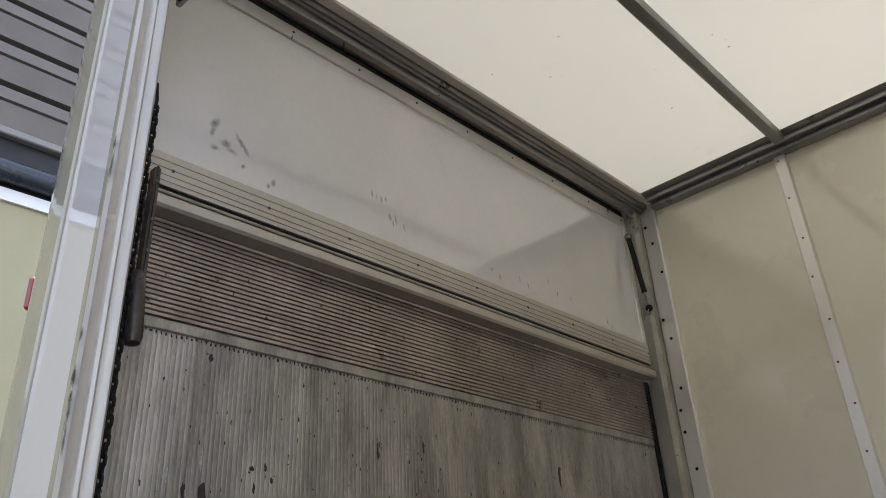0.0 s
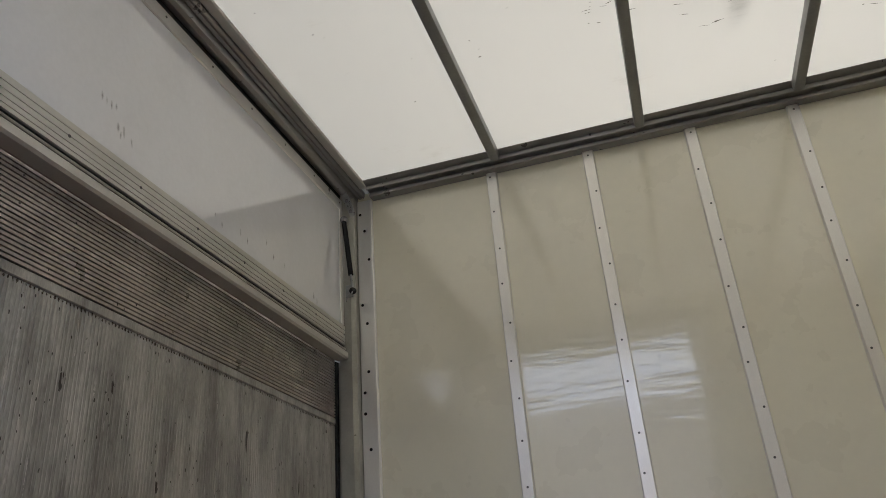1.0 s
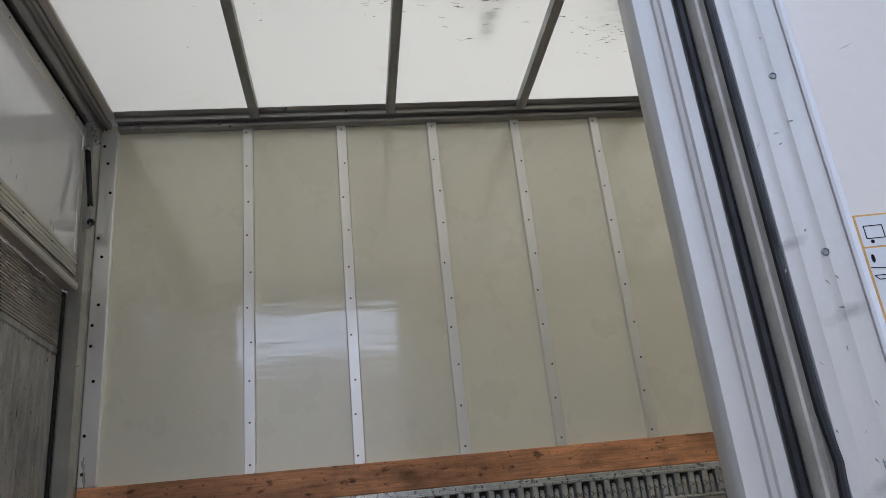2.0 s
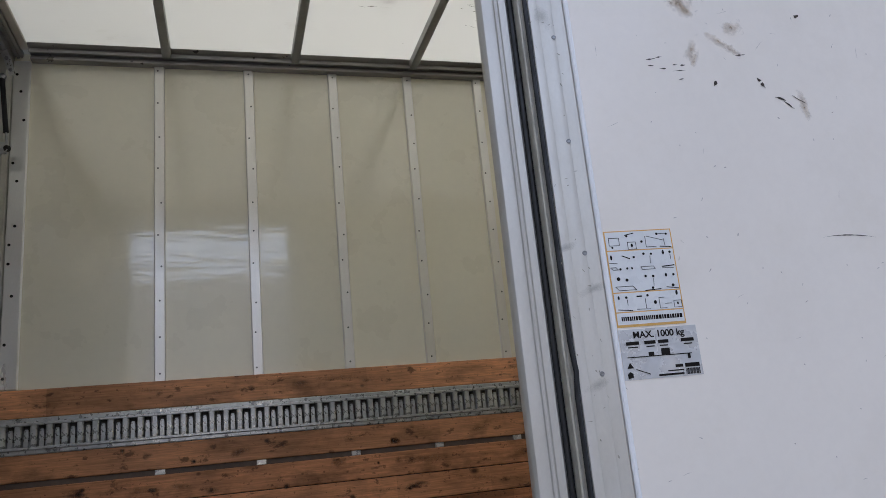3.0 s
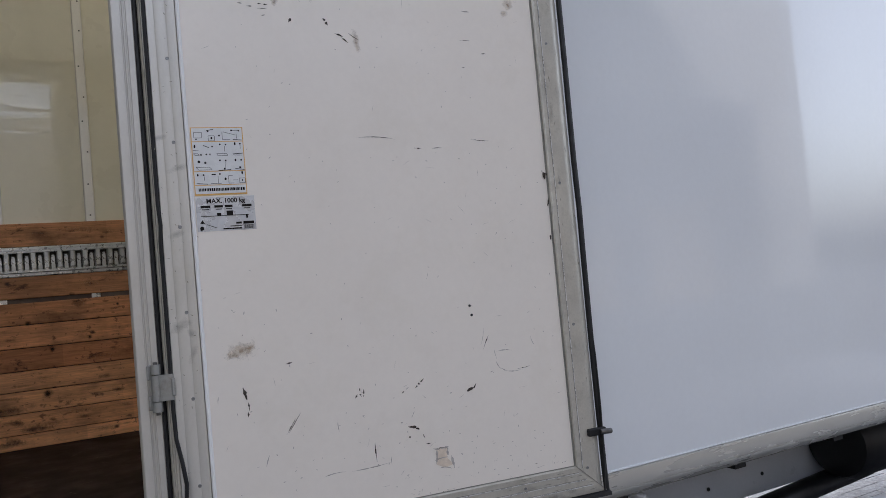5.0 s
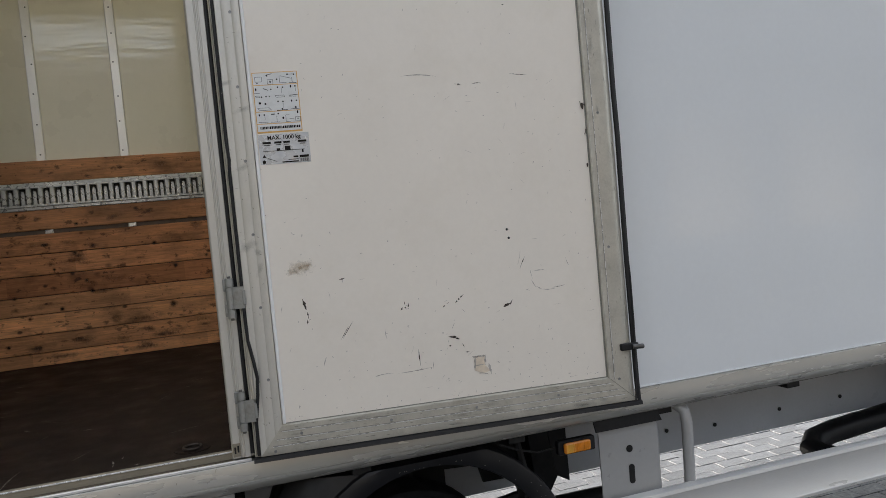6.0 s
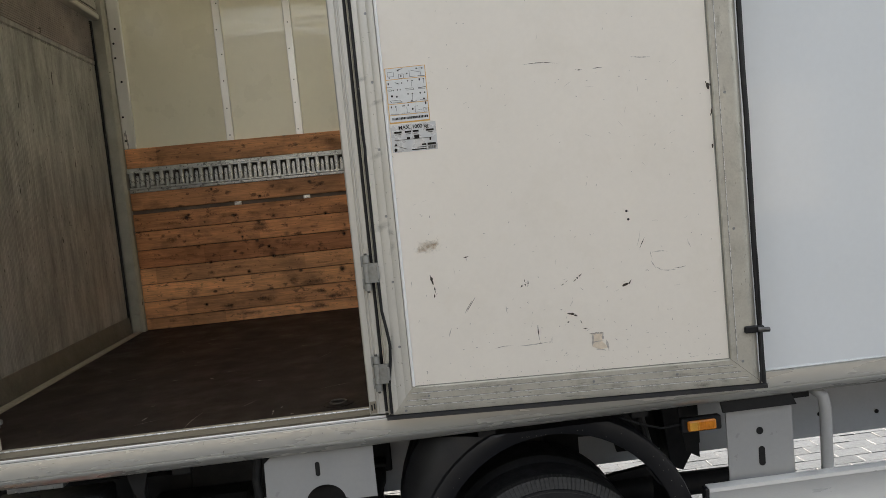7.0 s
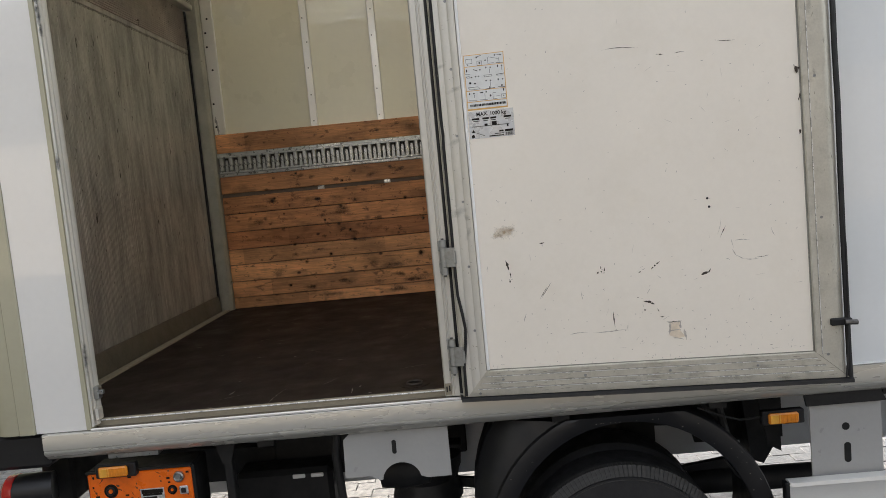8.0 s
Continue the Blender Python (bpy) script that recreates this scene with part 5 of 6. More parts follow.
# mudguard over the wheel: rolled front edge, closed inner skirt towards the rear
guard = thing("mudguard", "black plastic mudguard arched over the rear wheel", "mudguard")
bm = bmesh.new()
prof = [(0.443, 0.014), (0.445, 0.004), (0.452, 0.0), (0.500, -0.004), (0.512, 0.0), (0.518, 0.012), (0.518, 0.46), (0.510, 0.46), (0.508, 0.02), (0.452, 0.016)]
rings = []
for d in range(-12, 193, 6):
    a = radians(d)
    rings.append([bm.verts.new((0.672 + r * math.cos(a), 0.06 + y, min(0.43 + r * math.sin(a), 0.890 + r * 0.02))) for r, y in prof])
for q, s in zip(rings, rings[1:]):
    for k in range(len(prof)):
        bm.faces.new((q[k], q[(k + 1) % len(prof)], s[(k + 1) % len(prof)], s[k]))
bm.faces.new(rings[0])
bm.faces.new(rings[-1][::-1])
part("arch", bm, PLASTIC, guard)
bm = bmesh.new()
rows = []
for i, (ox, oz, bx, bz) in enumerate(((0.226, 0.900, 0.38, 0.900), (0.181, 0.835, 0.33, 0.865), (0.150, 0.755, 0.285, 0.820), (0.131, 0.68, 0.235, 0.765), (0.123, 0.62, 0.195, 0.70), (0.122, 0.45, 0.17, 0.52), (0.135, 0.30, 0.18, 0.32))):
    a = radians((112, 125, 137, 150, 162, 176, 190)[i])
    c = (0.672 + 0.49 * math.cos(a), 0.43 + 0.49 * math.sin(a))
    rows.append([bm.verts.new(p) for p in ((ox, 0.30, oz), (ox, 0.155, oz), ((ox * 3 + bx * 2) / 5, 0.105, (oz * 3 + bz * 2) / 5), (bx, 0.078, bz), (c[0], 0.066, min(c[1], 0.898)))])
for q, s in zip(rows, rows[1:]):
    for k in range(4):
        bm.faces.new((q[k], q[k + 1], s[k + 1], s[k]))
ex = bmesh.ops.extrude_face_region(bm, geom=bm.faces[:])
bmesh.ops.translate(bm, vec=(0.006, 0.006, 0), verts=[v for v in ex["geom"] if isinstance(v, bmesh.types.BMVert)])
part("rear_skirt", bm, PLASTIC, guard)
bm = bmesh.new()
rnd = random.Random(77)
for k in range(26):
    a, r = radians(rnd.uniform(20, 170)), rnd.uniform(0.455, 0.50)
    mark(bm, 0.672 + r * math.cos(a), min(0.43 + r * math.sin(a), 0.88), rnd.uniform(0.003, 0.006), rnd.uniform(0, 180), 0.002, 0.0545, 1700 + k)
tagged(part("mud_specks", bm, mat("pale_mud", (0.3, 0.28, 0.25), 0.9, 0, 0.2, 30, 90, 0.1), guard), kind="stuff")
tagged(part("guard_stay", tube([(1.02, 0.13, 0.88), (1.05, 0.13, 0.74), (1.13, 0.14, 0.58)], 0.014, 8), BLACK), "thin black stay behind the mudguard", "stay")
tagged(part("air_hose", tube([(1.00, 0.1, 0.80), (1.03, 0.09, 0.75), (1.02, 0.09, 0.70), (1.06, 0.1, 0.64), (1.12, 0.12, 0.58)], 0.006, 6), RUBBER), "thin black air hose beside the wheel", "hose")

inner = thing("spring_hanger", "black leaf spring and hangers beside the chassis rail", "spring")
for k in range(5):
    part("leaf", tube([(0.0 + 0.06 * k, 0.62, 0.50 - 0.018 * k), (0.35, 0.62, 0.455 - 0.018 * k), (0.665, 0.62, 0.43 - 0.018 * k), (0.98, 0.62, 0.455 - 0.018 * k), (1.33 - 0.06 * k, 0.62, 0.50 - 0.018 * k)], 0.02, 4), BLACK, inner)
part("front_hanger", prism([(1.24, 0.90), (1.42, 0.90), (1.38, 0.56), (1.33, 0.48), (1.28, 0.5)], "y", 0.56, 0.68), BLACK, inner)
part("rear_hanger", prism([(-0.06, 0.90), (0.12, 0.90), (0.05, 0.52), (0.0, 0.48), (-0.04, 0.52)], "y", 0.56, 0.68), BLACK, inner)
part("bump_stop", box(0.58, 0.75, 0.56, 0.68, 0.45, 0.9, 0.02), BLACK, inner)
tagged(part("wheel_bay_panel", prism([(0.25, 0.885), (1.47, 0.885), (1.47, 0.535), (1.28, 0.535), (1.09, 0.54), (1.07, 0.62), (0.92, 0.63), (0.92, 0.50), (0.30, 0.50), (0.25, 0.60)], "y", 0.70, 0.712), BLACK), "black splash panel behind the wheel", "panel")
tagged(part("torsion_bar", tube([(0.85, 0.60, 0.40), (1.1, 0.60, 0.405), (1.75, 0.60, 0.395)], 0.05, 14), BLACK), "thick black torsion bar beside the axle", "axle")
bel = thing("air_bellows", "black ribbed air bellows ahead of the lift mechanism", "bellows")
part("bellows", lathe([(0.05, -0.14), (0.13, -0.135), (0.15, -0.10), (0.14, -0.05), (0.128, -0.02), (0.15, 0.03), (0.155, 0.08), (0.13, 0.12), (0.05, 0.125)], (-0.08, 0.58, 0.56), "z", 28), RUBBER, bel)
part("top_plate", box(-0.22, 0.08, 0.48, 0.799, 0.684, 0.70, 0.004), BLACK, bel)
copy_thing(guard, pose(0, 2.55, 0) @ Matrix.Diagonal((1, -1, 1, 1)))

# chassis rails and cross members
# chassis grey made paler: bounce light off the yard is put into the colour
RAIL_BOUNCE_GREY = mat("bounce_brightened_grey", (0.60, 0.62, 0.645), 0.4, 0.0, 0.06, 4, 60, 0.05, 0.3, (0.42, 0.41, 0.39), 4, (0.56, 0.8))
holes = mesh_of("bolt", lathe([(0.010, 0.0), (0.010, 0.004), (0.006, 0.006), (0.005, 0.004)], (0, 0, 0), "z", 12), BLACK, True)
for y0 in (0.80, 1.69):
    rl = thing("chassis_rail", "grey painted steel chassis rail under the box", "chassis", "chassis rails")
    part("web", box(-1.2, 6.2, y0, y0 + 0.008, 0.4631, 0.8819), RAIL_BOUNCE_GREY, rl)
    part("flange", box(-1.2, 6.2, y0, y0 + 0.07, 0.455, 0.463), RAIL_BOUNCE_GREY, rl)
    part("flange", box(-1.2, 6.2, y0, y0 + 0.07, 0.882, 0.89), RAIL_BOUNCE_GREY, rl)
    for x, z in [(2.09, .56), (2.35, .72), (2.37, .54), (2.75, .73), (2.77, .55), (3.15, .72), (3.17, .55), (1.9, .72)]:
        put("bolt", holes, pose(x, y0 - 0.0005, z, 90), rl)
for x in (-1.1, -0.6, -0.1, 0.45, 1.0, 1.6, 2.2, 2.8, 3.4, 4.0, 4.6, 5.2):
    tagged(part("cross_member", box(x - 0.03, x + 0.03, 0.07, 2.47, 0.895, 1.018), BLACK), "dark steel cross member under the floor", "beam", "cross members")
tagged(part("under_floor", box(-1.5, 6.3, 0.07, FAR_Y + 0.03, 1.0185, 1.0195), BLACK), "dark underside of the load floor", "floor", kind="structure")

# bracket plates for the side guard
def plate(outline, slots, x, y, words):
    t = thing("bracket_plate", words, "bracket", at=(x, y, 0))
    part("plate", prism(outline, "y", 0.0, 0.006), GREY, t)
    for sx, sz, w, h in slots:
        pts = [(sx + w / 2 * math.cos(a), sz + (h / 2 - w / 2) * (1 if math.sin(a) >= 0 else -1) + w / 2 * math.sin(a)) for a in [k * math.tau / 16 + .01 for k in range(16)]]
        part("slot", prism(pts, "y", -0.002, -0.0005), BLACK, t)
    return t
notch = [(0.20 + 0.068 * math.cos(a), 0.742 + 0.062 * math.sin(a)) for a in [radians(d) for d in range(8, 180, 12)]]
plate([(0.0, 0.762), (0.005, 0.90), (0.03, 0.922), (0.375, 0.92), (0.375, 0.742), (0.29, 0.742)] + notch + [(0.12, 0.745), (0.09, 0.762)], [(0.182, 0.862, 0.016, 0.05)], -0.325, 0.05, "grey painted bracket plate with slot and notch")
plate([(0.0, 0.614), (0.0, 0.905), (0.245, 0.905), (0.245, 0.614)], [(0.121, 0.80, 0.026, 0.027), (0.124, 0.707, 0.024, 0.072)], 1.305, 0.05, "grey painted bracket plate with hole and slot")
tagged(part("side_baffle", prism([(1.20, 1.0183), (1.30, 1.0183), (1.302, 0.63), (1.25, 0.66)], "y", 0.30, 0.306), BLACK), "black plate beside the bracket", "panel")
tagged(part("plate_flap", prism([(1.28, 0.935), (1.545, 0.925), (1.562, 0.885), (1.29, 0.885)], "y", 0.035, 0.043), RUBBER), "black rubber flap above the bracket plate", "flap")
gr = thing("side_guard", "long pale aluminium side guard plank on curved tubes", "side guard")
part("plank", prism([(0.0, 0.641), (-0.012, 0.637), (-0.014, 0.625), (-0.010, 0.619), (-0.010, 0.505), (-0.014, 0.499), (-0.012, 0.487), (0.0, 0.483), (0.024, 0.483), (0.024, 0.641)], "x", 1.20, 6.0), ALU_X, gr)
part("end_cap", box(1.186, 1.1995, -0.012, 0.024, 0.485, 0.639, 0.003), PLASTIC, gr)
for x in (1.665, 3.6, 5.4):
    part("tube", tube([(x - 0.06, 0.16, 0.93), (x - 0.02, 0.08, 0.925), (x + 0.002, 0.045, 0.90), (x + 0.006, 0.04, 0.85), (x, 0.04, 0.6), (x, 0.04, 0.48)], 0.021, 14), GREY, gr)

# marker lamps
def marker(x, y, z):
    t = thing("marker_lamp", "amber side marker lamp in black holder", "lamp", "marker lamps", at=(x, y, z))
    hold = part("holder", box(-0.075, 0.07, 0.0, 0.03, -0.026, 0.024, 0.004), PLASTIC, t)
    part("lens", box(-0.058, 0.045, -0.016, 0.0, -0.019, 0.018, 0.005), AMBER, hold, "amber ribbed lens")
    part("bulb_window", box(-0.052, -0.018, -0.0166, -0.0150, -0.0155, 0.0145, 0.001), mat("clear_amber", (0.85, 0.42, 0.06), 0.12, 0, 0.2, 40, 60, 0.1, coat=0.6), hold, "brighter amber window over the bulb")
    for k in range(2, 7):
        part("lens_rib", box(-0.052 + 0.0138 * k, -0.050 + 0.0138 * k, -0.0175, -0.0155, -0.016, 0.015), AMBER, hold)
    return t
marker(-1.128, 0.028, 0.868)
marker(1.21, 0.03, 0.857)
tagged(part("lamp_cable", tube([(1.14, 0.05, 0.857), (1.07, 0.06, 0.85), (1.0, 0.07, 0.87), (0.93, 0.08, 0.90)], 0.004, 6), RUBBER), "thin black cable to the marker lamp", "cable")

# orange tail lift control box
ob = thing("lift_control_box", "scuffed orange tail lift control panel with knobs", "control box")
part("housing", box(-1.255, -0.865, 0.06, 0.2, 0.56, 0.86, 0.008), BLACK, ob)
face = part("face", box(-1.245, -0.872, 0.05, 0.0595, 0.57, 0.853, 0.006), ORANGE, ob, "scuffed orange face plate")
part("top_edge", box(-1.25, -0.868, 0.046, 0.0595, 0.8535, 0.861, 0.002), BLACK, ob)
for x, z, r in ((-1.165, 0.787, 0.016), (-0.945, 0.775, 0.011), (-1.16, 0.66, 0.016)):
    part("ring", lathe([(r * 1.55, 0.0), (r * 1.55, -0.002), (r * 1.3, -0.003), (r * 1.28, -0.001), (r * 1.2, -0.001)], (x, 0.05, z), "y", 28), INK, face)
    part("knob", lathe([(r, 0.0), (r, -0.006), (r * 0.85, -0.008), (r * 0.6, -0.003), (r * 0.2, -0.002)], (x, 0.05, z), "y", 24), PLASTIC, face)
    part("knob_centre", lathe([(r * 0.5, -0.002), (r * 0.45, -0.006), (r * 0.1, -0.006)], (x, 0.05, z), "y", 16), ORANGE, face)
part("button", lathe([(0.019, 0.0), (0.019, -0.010), (0.015, -0.014), (0.012, -0.010), (0.003, -0.009)], (-0.915, 0.05, 0.822), "y", 24), GALV, face, "dull steel push button")
part("label", box(-1.06, -0.975, 0.0475, 0.0495, 0.72, 0.786), LABEL_S, face)
bm = bmesh.new()
for k, w in enumerate((0.06, 0.07, 0.05, 0.064)):
    box(-1.052, -1.052 + w, 0.0465, 0.0474, 0.772 - 0.012 * k, 0.780 - 0.012 * k, bm=bm)
box(-1.056, -0.979, 0.0463, 0.0473, 0.7685, 0.7825, bm=bm)
rnd = random.Random(55)
for x, z in ((-1.225, .835), (-1.23, .80), (-1.222, .765), (-1.215, .73), (-1.10, .83), (-0.962, .815), (-0.958, .80), (-1.115, .765), (-0.89, .832), (-0.985, .752), (-0.985, .735), (-0.9, .705), (-1.03, .775), (-1.02, .77)):
    w = rnd.uniform(0.004, 0.016)
    box(x, x + w, 0.0482, 0.0495, z, z + rnd.uniform(0.003, 0.009), bm=bm)
tagged(part("text_bars", bm, INK, face), kind="stuff")
bm = bmesh.new()
for k in range(40):
    mark(bm, rnd.uniform(-1.23, -0.89), rnd.uniform(0.6, 0.845), rnd.uniform(0.005, 0.03), rnd.uniform(0, 180), rnd.uniform(0.002, 0.008), 0.0494, 1600 + k)
tagged(part("grime", bm, mat("brown_grime", (0.14, 0.05, 0.02), 0.7, 0, 0.3, 30, 90, 0.1), face), kind="stuff")
part("switch", box(-0.918, -0.887, 0.042, 0.0495, 0.757, 0.787, 0.003), LABEL_S, face)
part("switch_rocker", box(-0.911, -0.894, 0.038, 0.0418, 0.763, 0.781, 0.002), PLASTIC, face)
tagged(part("box_hanger", box(-1.16, -0.98, 0.05, 0.2, 0.905, 0.9305, 0.002), GALV), "flat galvanised strap above the control box", "bracket")

# struts and stays hanging under the sill at the rear
tagged(part("hanger_post", box(-0.765, -0.735, 0.09, 0.13, 0.45, 0.931, 0.003), BLACK), "black steel hanger under the sill", "bracket")
tagged(part("hanger_gusset", prism([(-0.79, 0.931), (-0.71, 0.931), (-0.735, 0.84), (-0.765, 0.84)], "y", 0.08, 0.0885), BLACK), "small black gusset plate on the hanger", "bracket")
tagged(part("drop_stay", tube([(-0.34, 0.07, 0.932), (-0.355, 0.07, 0.84), (-0.34, 0.07, 0.6), (-0.345, 0.07, 0.45)], 0.015, 10), BLACK), "black drop stay beside the bracket plate", "stay")
frm = thing("tail_lift_mechanism", "black steel tail lift mechanism under the box", "tail lift")
bar = part("crossbar", box(-0.72, 0.1, 0.6, 0.68, 0.62, 0.82, 0.006), BLACK, frm)
for x in (-0.59, -0.515):
    part("slot_mark", box(x - 0.026, x + 0.026, 0.442, 0.4495, 0.625, 0.642, 0.003), LABEL_W, bar, "pale reflective slot")
for x in (-0.69, 0.05):
    part("mount", box(x - 0.04, x + 0.04, 0.681, 0.799, 0.64, 0.88, 0.006), BLACK, frm)
part("swing_link", prism([(-1.35, 0.64), (-1.25, 0.74), (-0.2, 0.68), (-0.1, 0.60), (-0.25, 0.57), (-1.2, 0.58)], "y", 0.61, 0.67), BLACK, frm)
part("power_pack", box(-0.86, -0.455, 0.45, 0.598, 0.40, 0.66, 0.02), BLACK, frm)
bch = thing("brake_chamber", "round black brake chamber behind the plate", "brake chamber")
part("chamber", lathe([(0.03, -0.1), (0.075, -0.09), (0.08, -0.03), (0.085, 0.0), (0.08, 0.03), (0.07, 0.09), (0.03, 0.1)], (-0.13, 0.24, 0.72), "x", 24), BLACK, bch)
part("bracket", box(-0.16, -0.10, 0.30, 0.5395, 0.70, 0.76, 0.006), BLACK, bch)

rm = thing("rear_marker_lamp", "small red marker lamp on the rear corner post", "lamp")
part("holder", box(-1.5475, -1.534, 0.02, 0.075, 2.74, 2.82, 0.003), PLASTIC, rm)
part("lens", box(-1.562, -1.548, 0.012, 0.07, 2.742, 2.818, 0.006), RED, rm)
# rear lamp and bumper end
lamp = thing("tail_lamp", "black tail lamp housing with red lens", "lamp", at=(-1.44, 0.05, 0.80))
part("housing", tube([(0.045, 0.05, 0.0), (0.03, 0.045, 0.0), (-0.06, 0.04, 0.0), (-0.09, 0.04, 0.0)], 0.062, 16), PLASTIC, lamp)
part("lens", lathe([(0.0635, 0.014), (0.0635, 0.0), (0.061, -0.02), (0.048, -0.034), (0.02, -0.041), (0.004, -0.042)], (-0.09, 0.04, 0.0), "x", 20), RED, lamp)
tagged(part("rear_bumper_end", box(-1.56, -1.354, 0.02, 0.25, 0.90, 1.028, 0.015), PLASTIC), "black plastic block at the rear end of the sill", "bumper")
tagged(part("rear_beam", box(-1.5, -1.38, 0.2, 2.35, 0.70, 0.88, 0.01), BLACK), "black rear beam under the box", "beam")
tagged(part("spare_tank", lathe([(0.05, -0.42), (0.17, -0.40), (0.19, -0.36), (0.19, 0.36), (0.17, 0.40), (0.05, 0.42)], (3.95, 0.62, 0.66), "x", 28), PLASTIC), "black cylindrical tank on the chassis", "tank")
tagged(part("exhaust_pipe", tube([(3.9, 0.70, 0.47), (3.3, 0.70, 0.435), (3.0, 0.70, 0.415), (2.88, 0.69, 0.40), (2.82, 0.65, 0.38), (2.82, 0.59, 0.36), (2.88, 0.53, 0.34), (3.0, 0.46, 0.325), (3.15, 0.40, 0.31)], 0.058, 14), PLASTIC), "black bent exhaust pipe under the chassis", "exhaust pipe")

# chain and lever inside the rear jamb
chain = thing("hanging_chain", "black steel chain hanging inside the rear jamb", "chain")
link = [(0.0060 * math.cos(a), 0, 0.0060 * math.sin(a) + (0.0050 if math.sin(a) > 0 else -0.0050)) for a in [k * math.tau / 12 + 0.1 for k in range(12)]]
link_me = mesh_of("link", tube(link, 0.0034, 6, closed=True), BLACK, True)
k, z = 0, 3.115
while z > 1.3:
    put("link", link_me, pose(-1.243 + 0.003 * math.sin(k * 0.5), 0.094, z, 0, 0, 35 + 90 * (k % 2)), chain)
    z -= 0.0165
    k += 1
part("hook", tube([(-1.243, 0.094, 3.118), (-1.240, 0.094, 3.14), (-1.246, 0.094, 3.165), (-1.252, 0.094, 3.19)], 0.0038, 8), BLACK, chain)
LEVER = mat("grimy_lever_steel", (0.095, 0.083, 0.075), 0.42, 0.45, 0.3, 15, 90, 0.1, 0.5, (0.03, 0.027, 0.025), 14, (0.45, 0.7))
lever = thing("lever_handle", "dark steel lever handle beside the chain", "handle")
arm = part("arm", box(-1.292, -1.259, 0.121, 0.134, 2.74, 3.00, 0.005, seg=2), LEVER, lever)
for z in (2.80, 2.87, 2.96):
    put("rivet", RIVET, pose(-1.259, 0.128, z, 0, 90), arm)
part("grip", moved(lathe([(0.003, 0.0), (0.014, 0.004), (0.018, 0.016), (0.0185, 0.05), (0.0175, 0.10), (0.016, 0.15), (0.010, 0.158), (0.003, 0.16)], (0, 0, 0), "z", 14), pose(-1.252, 0.120, 2.600, 0, -8, 0)), LEVER, lever)
nb = thing("near_strut_bracket", "steel bracket of the near gas strut", "bracket")
part("plate", box(-1.25, -1.21, 0.105, 0.12, 3.42, 3.54, 0.004), GALV, nb)
part("knob", lathe([(0.005, -0.03), (0.02, -0.02), (0.022, 0.0), (0.015, 0.015), (0.004, 0.02)], (-1.21, 0.105, 3.44), "x", 14), BLACK, nb)
part("strut", tube([(-1.20, 0.11, 3.48), (-1.30, 0.16, 3.78)], 0.016, 10), BLACK, nb)

# ---------------------------------------------------------------- surroundings
ground = part("ground", box(-60, 60, -60, 60, GZ - 0.1, GZ - 0.012), JOINT)
tagged(ground, "paved yard with sandy joints", "ground", kind="structure")

# hall behind the truck: cream wall below, dark band, ribbed cladding above
hall = tagged(thing("hall_building", "hall with ribbed metal cladding above cream wall panels", "building"), kind="")
HX = -6.0
part("wall", box(HX - 0.3, HX, -6, 14, GZ, 5.36), RENDER, hall)
part("white_strip", box(HX - 0.3, HX + 0.03, -6, 14, 5.362, 5.47), WHITE, hall)
part("tube_rail", tube([(HX + 0.06, -6, 5.60), (HX + 0.06, 14, 5.60)], 0.10, 12), mat("dark_blue_tube", (0.045, 0.055, 0.07), 0.3, 0.4, 0.15, 2, 40, 0.05), hall)
part("band", box(HX - 0.3, HX, -6, 14, 5.472, 5.93), mat("dark_band", (0.018, 0.018, 0.02), 0.5, 0.2, 0.15, 2, 40, 0.05), hall)
part("eaves_strip", box(HX - 0.3, HX + 0.07, -6, 14, 5.932, 6.0, 0.01), mat("pale_strip", (0.22, 0.215, 0.205), 0.45, 0.1, 0.08, 2, 40, 0.03), hall)
pts = [(HX - 0.3, 6.002), (HX - 0.3, 9.9)]
nr = 9
for i in range(nr, 0, -1):
    w = 3.898 / nr
    z = 6.002 + w * i
    pts += [(HX - 0.08, z), (HX - 0.08, z - 0.10 * w), (HX + 0.04, z - 0.12 * w), (HX + 0.06, z - 0.40 * w), (HX + 0.03, z - 0.42 * w), (HX + 0.03, z - 0.46 * w), (HX + 0.06, z - 0.48 * w), (HX + 0.04, z - 0.98 * w)]
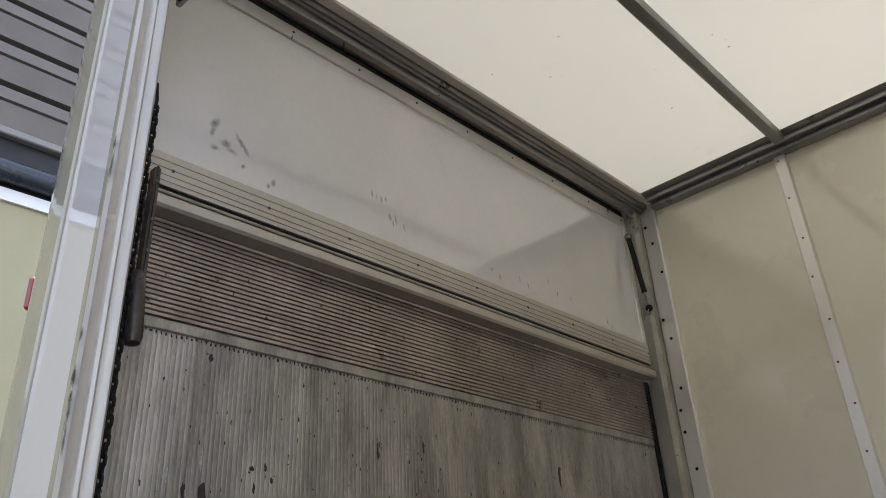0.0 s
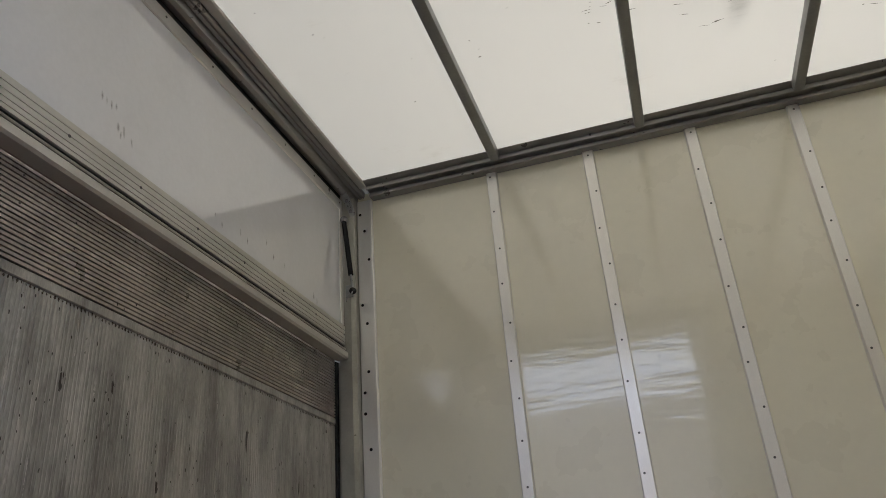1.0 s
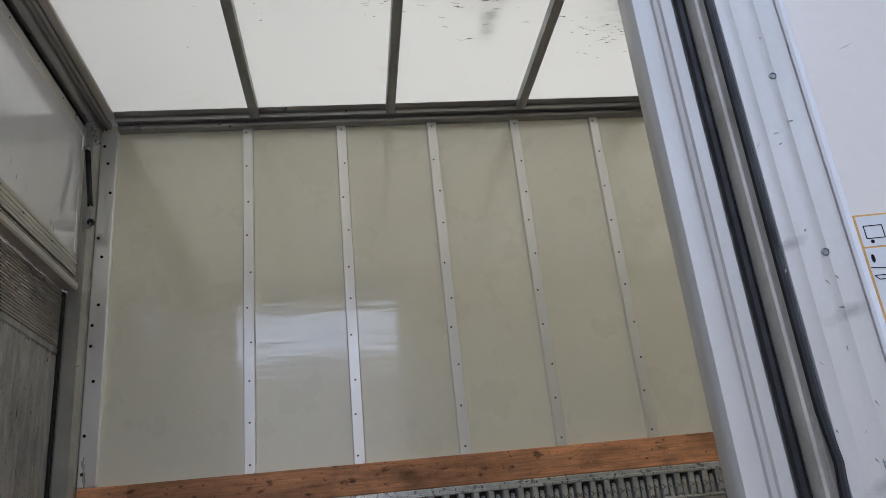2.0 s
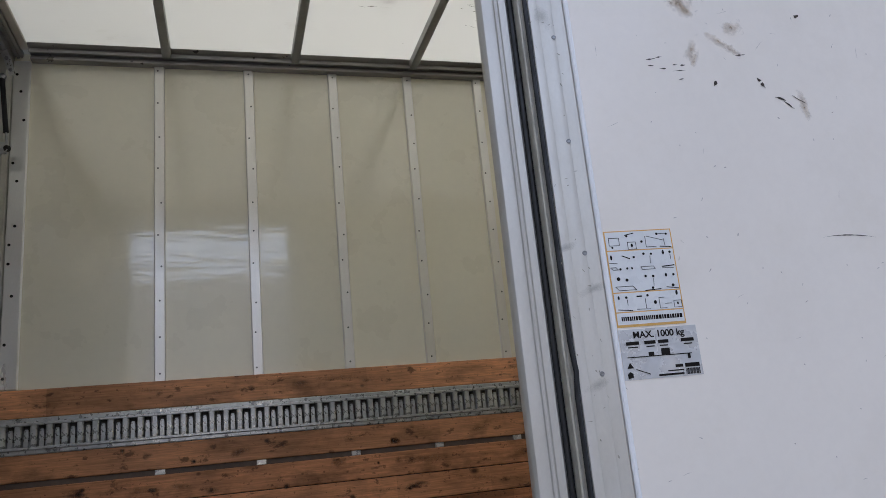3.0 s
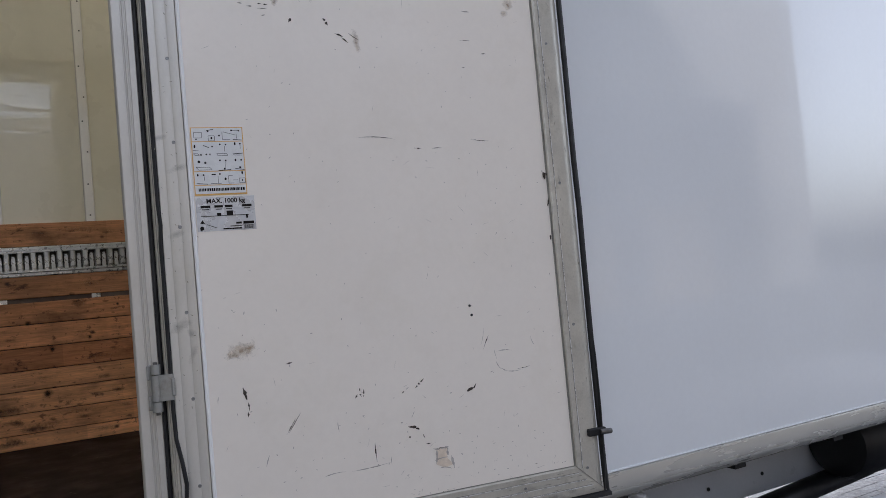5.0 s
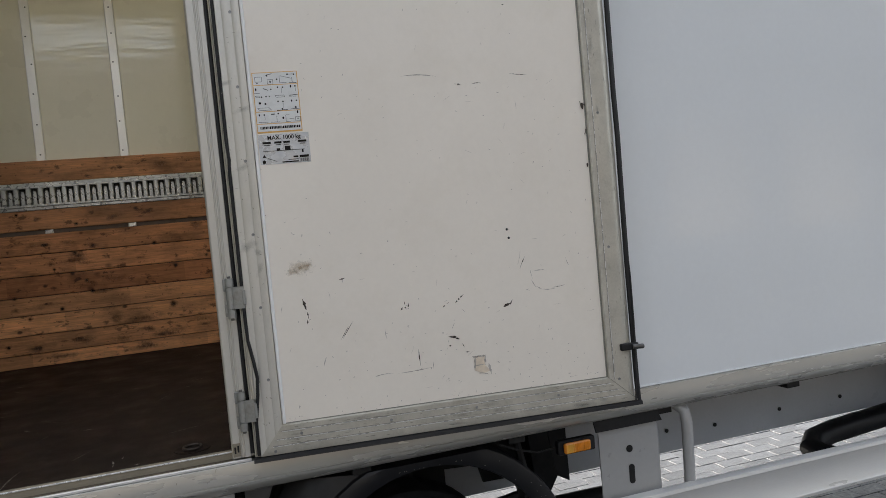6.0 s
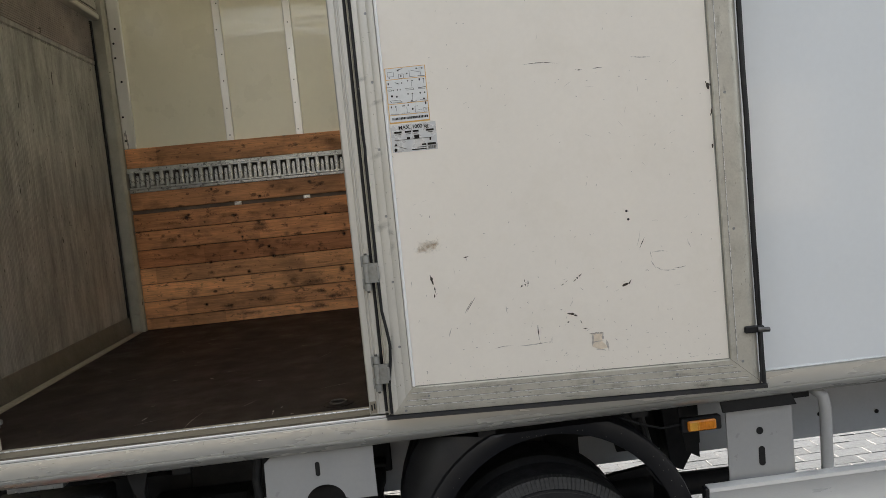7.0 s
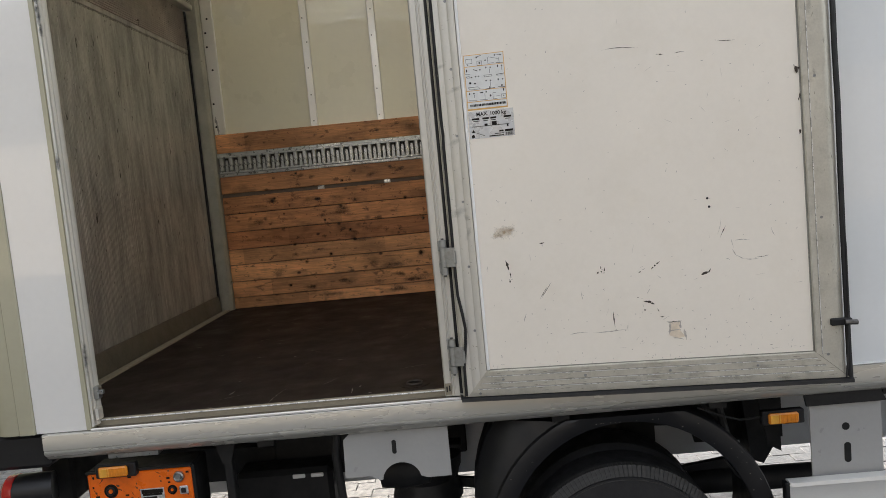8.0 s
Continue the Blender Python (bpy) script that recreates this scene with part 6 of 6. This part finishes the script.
part("cladding", prism(pts, "y", -6, 14), CLAD, hall)

# hall across the yard
opp = tagged(thing("yard_hall", "long hall across the yard, shade painted into its walls", "building"), kind="")
# wall and parapet made near black: their shade is put into the colour
part("wall", box(-25, 30, -26, -22, GZ, 6.6), mat("shade_painted_wall", (0.048, 0.047, 0.046), 0.7, 0, 0.15, 1.2, 40, 0.1), opp)
part("parapet", box(-25.1, 30.1, -26, -21.9, 6.6, 8.75), mat("shade_painted_parapet", (0.03, 0.03, 0.034), 0.6, 0, 0.1, 1.5, 40, 0.05), opp)
part("tall_wing", box(8, 34, -27, -22.3, GZ, 14.1), YARD_WALL, opp)
part("canopy", box(8, 24.2, -22.3, -9.5, 13.55, 13.95), mat("canopy_sheet", (0.22, 0.22, 0.23), 0.6, 0, 0.1, 1.5, 40, 0.05), opp)
for i in range(9):
    part("gate", box(-22 + 5.6 * i, -18.4 + 5.6 * i, -22, -21.95, GZ, 4.2), CLAD, opp)

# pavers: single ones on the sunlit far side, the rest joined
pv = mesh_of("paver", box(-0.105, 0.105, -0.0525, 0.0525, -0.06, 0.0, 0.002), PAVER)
rnd = random.Random(9)
joined = bmesh.new()
singles = 0
for r in range(-56, 74):
    y = r * 0.108
    for c in range(-44, 56):
        x = c * 0.213 + (0.1065 if r % 2 else 0)
        m = pose(x, y, GZ + rnd.uniform(-0.002, 0.002), rnd.uniform(-0.5, 0.5), rnd.uniform(-0.3, 0.3), rnd.uniform(-0.6, 0.6))
        if 1.1 < y < 2.9 and 1.5 < x < 4.6 and singles < 300:
            put("paver", pv, m, ground)
            singles += 1
        else:
            q = [joined.verts.new(m @ Vector(p)) for p in ((-.104, -.0515, 0), (.104, -.0515, 0), (.104, .0515, 0), (-.104, .0515, 0), (-.108, -.0535, -.012), (.108, -.0535, -.012), (.108, .0535, -.012), (-.108, .0535, -.012))]
            joined.faces.new(q[:4])
            for a in range(4):
                b2 = (a + 1) % 4
                joined.faces.new((q[a], q[a + 4], q[b2 + 4], q[b2]))
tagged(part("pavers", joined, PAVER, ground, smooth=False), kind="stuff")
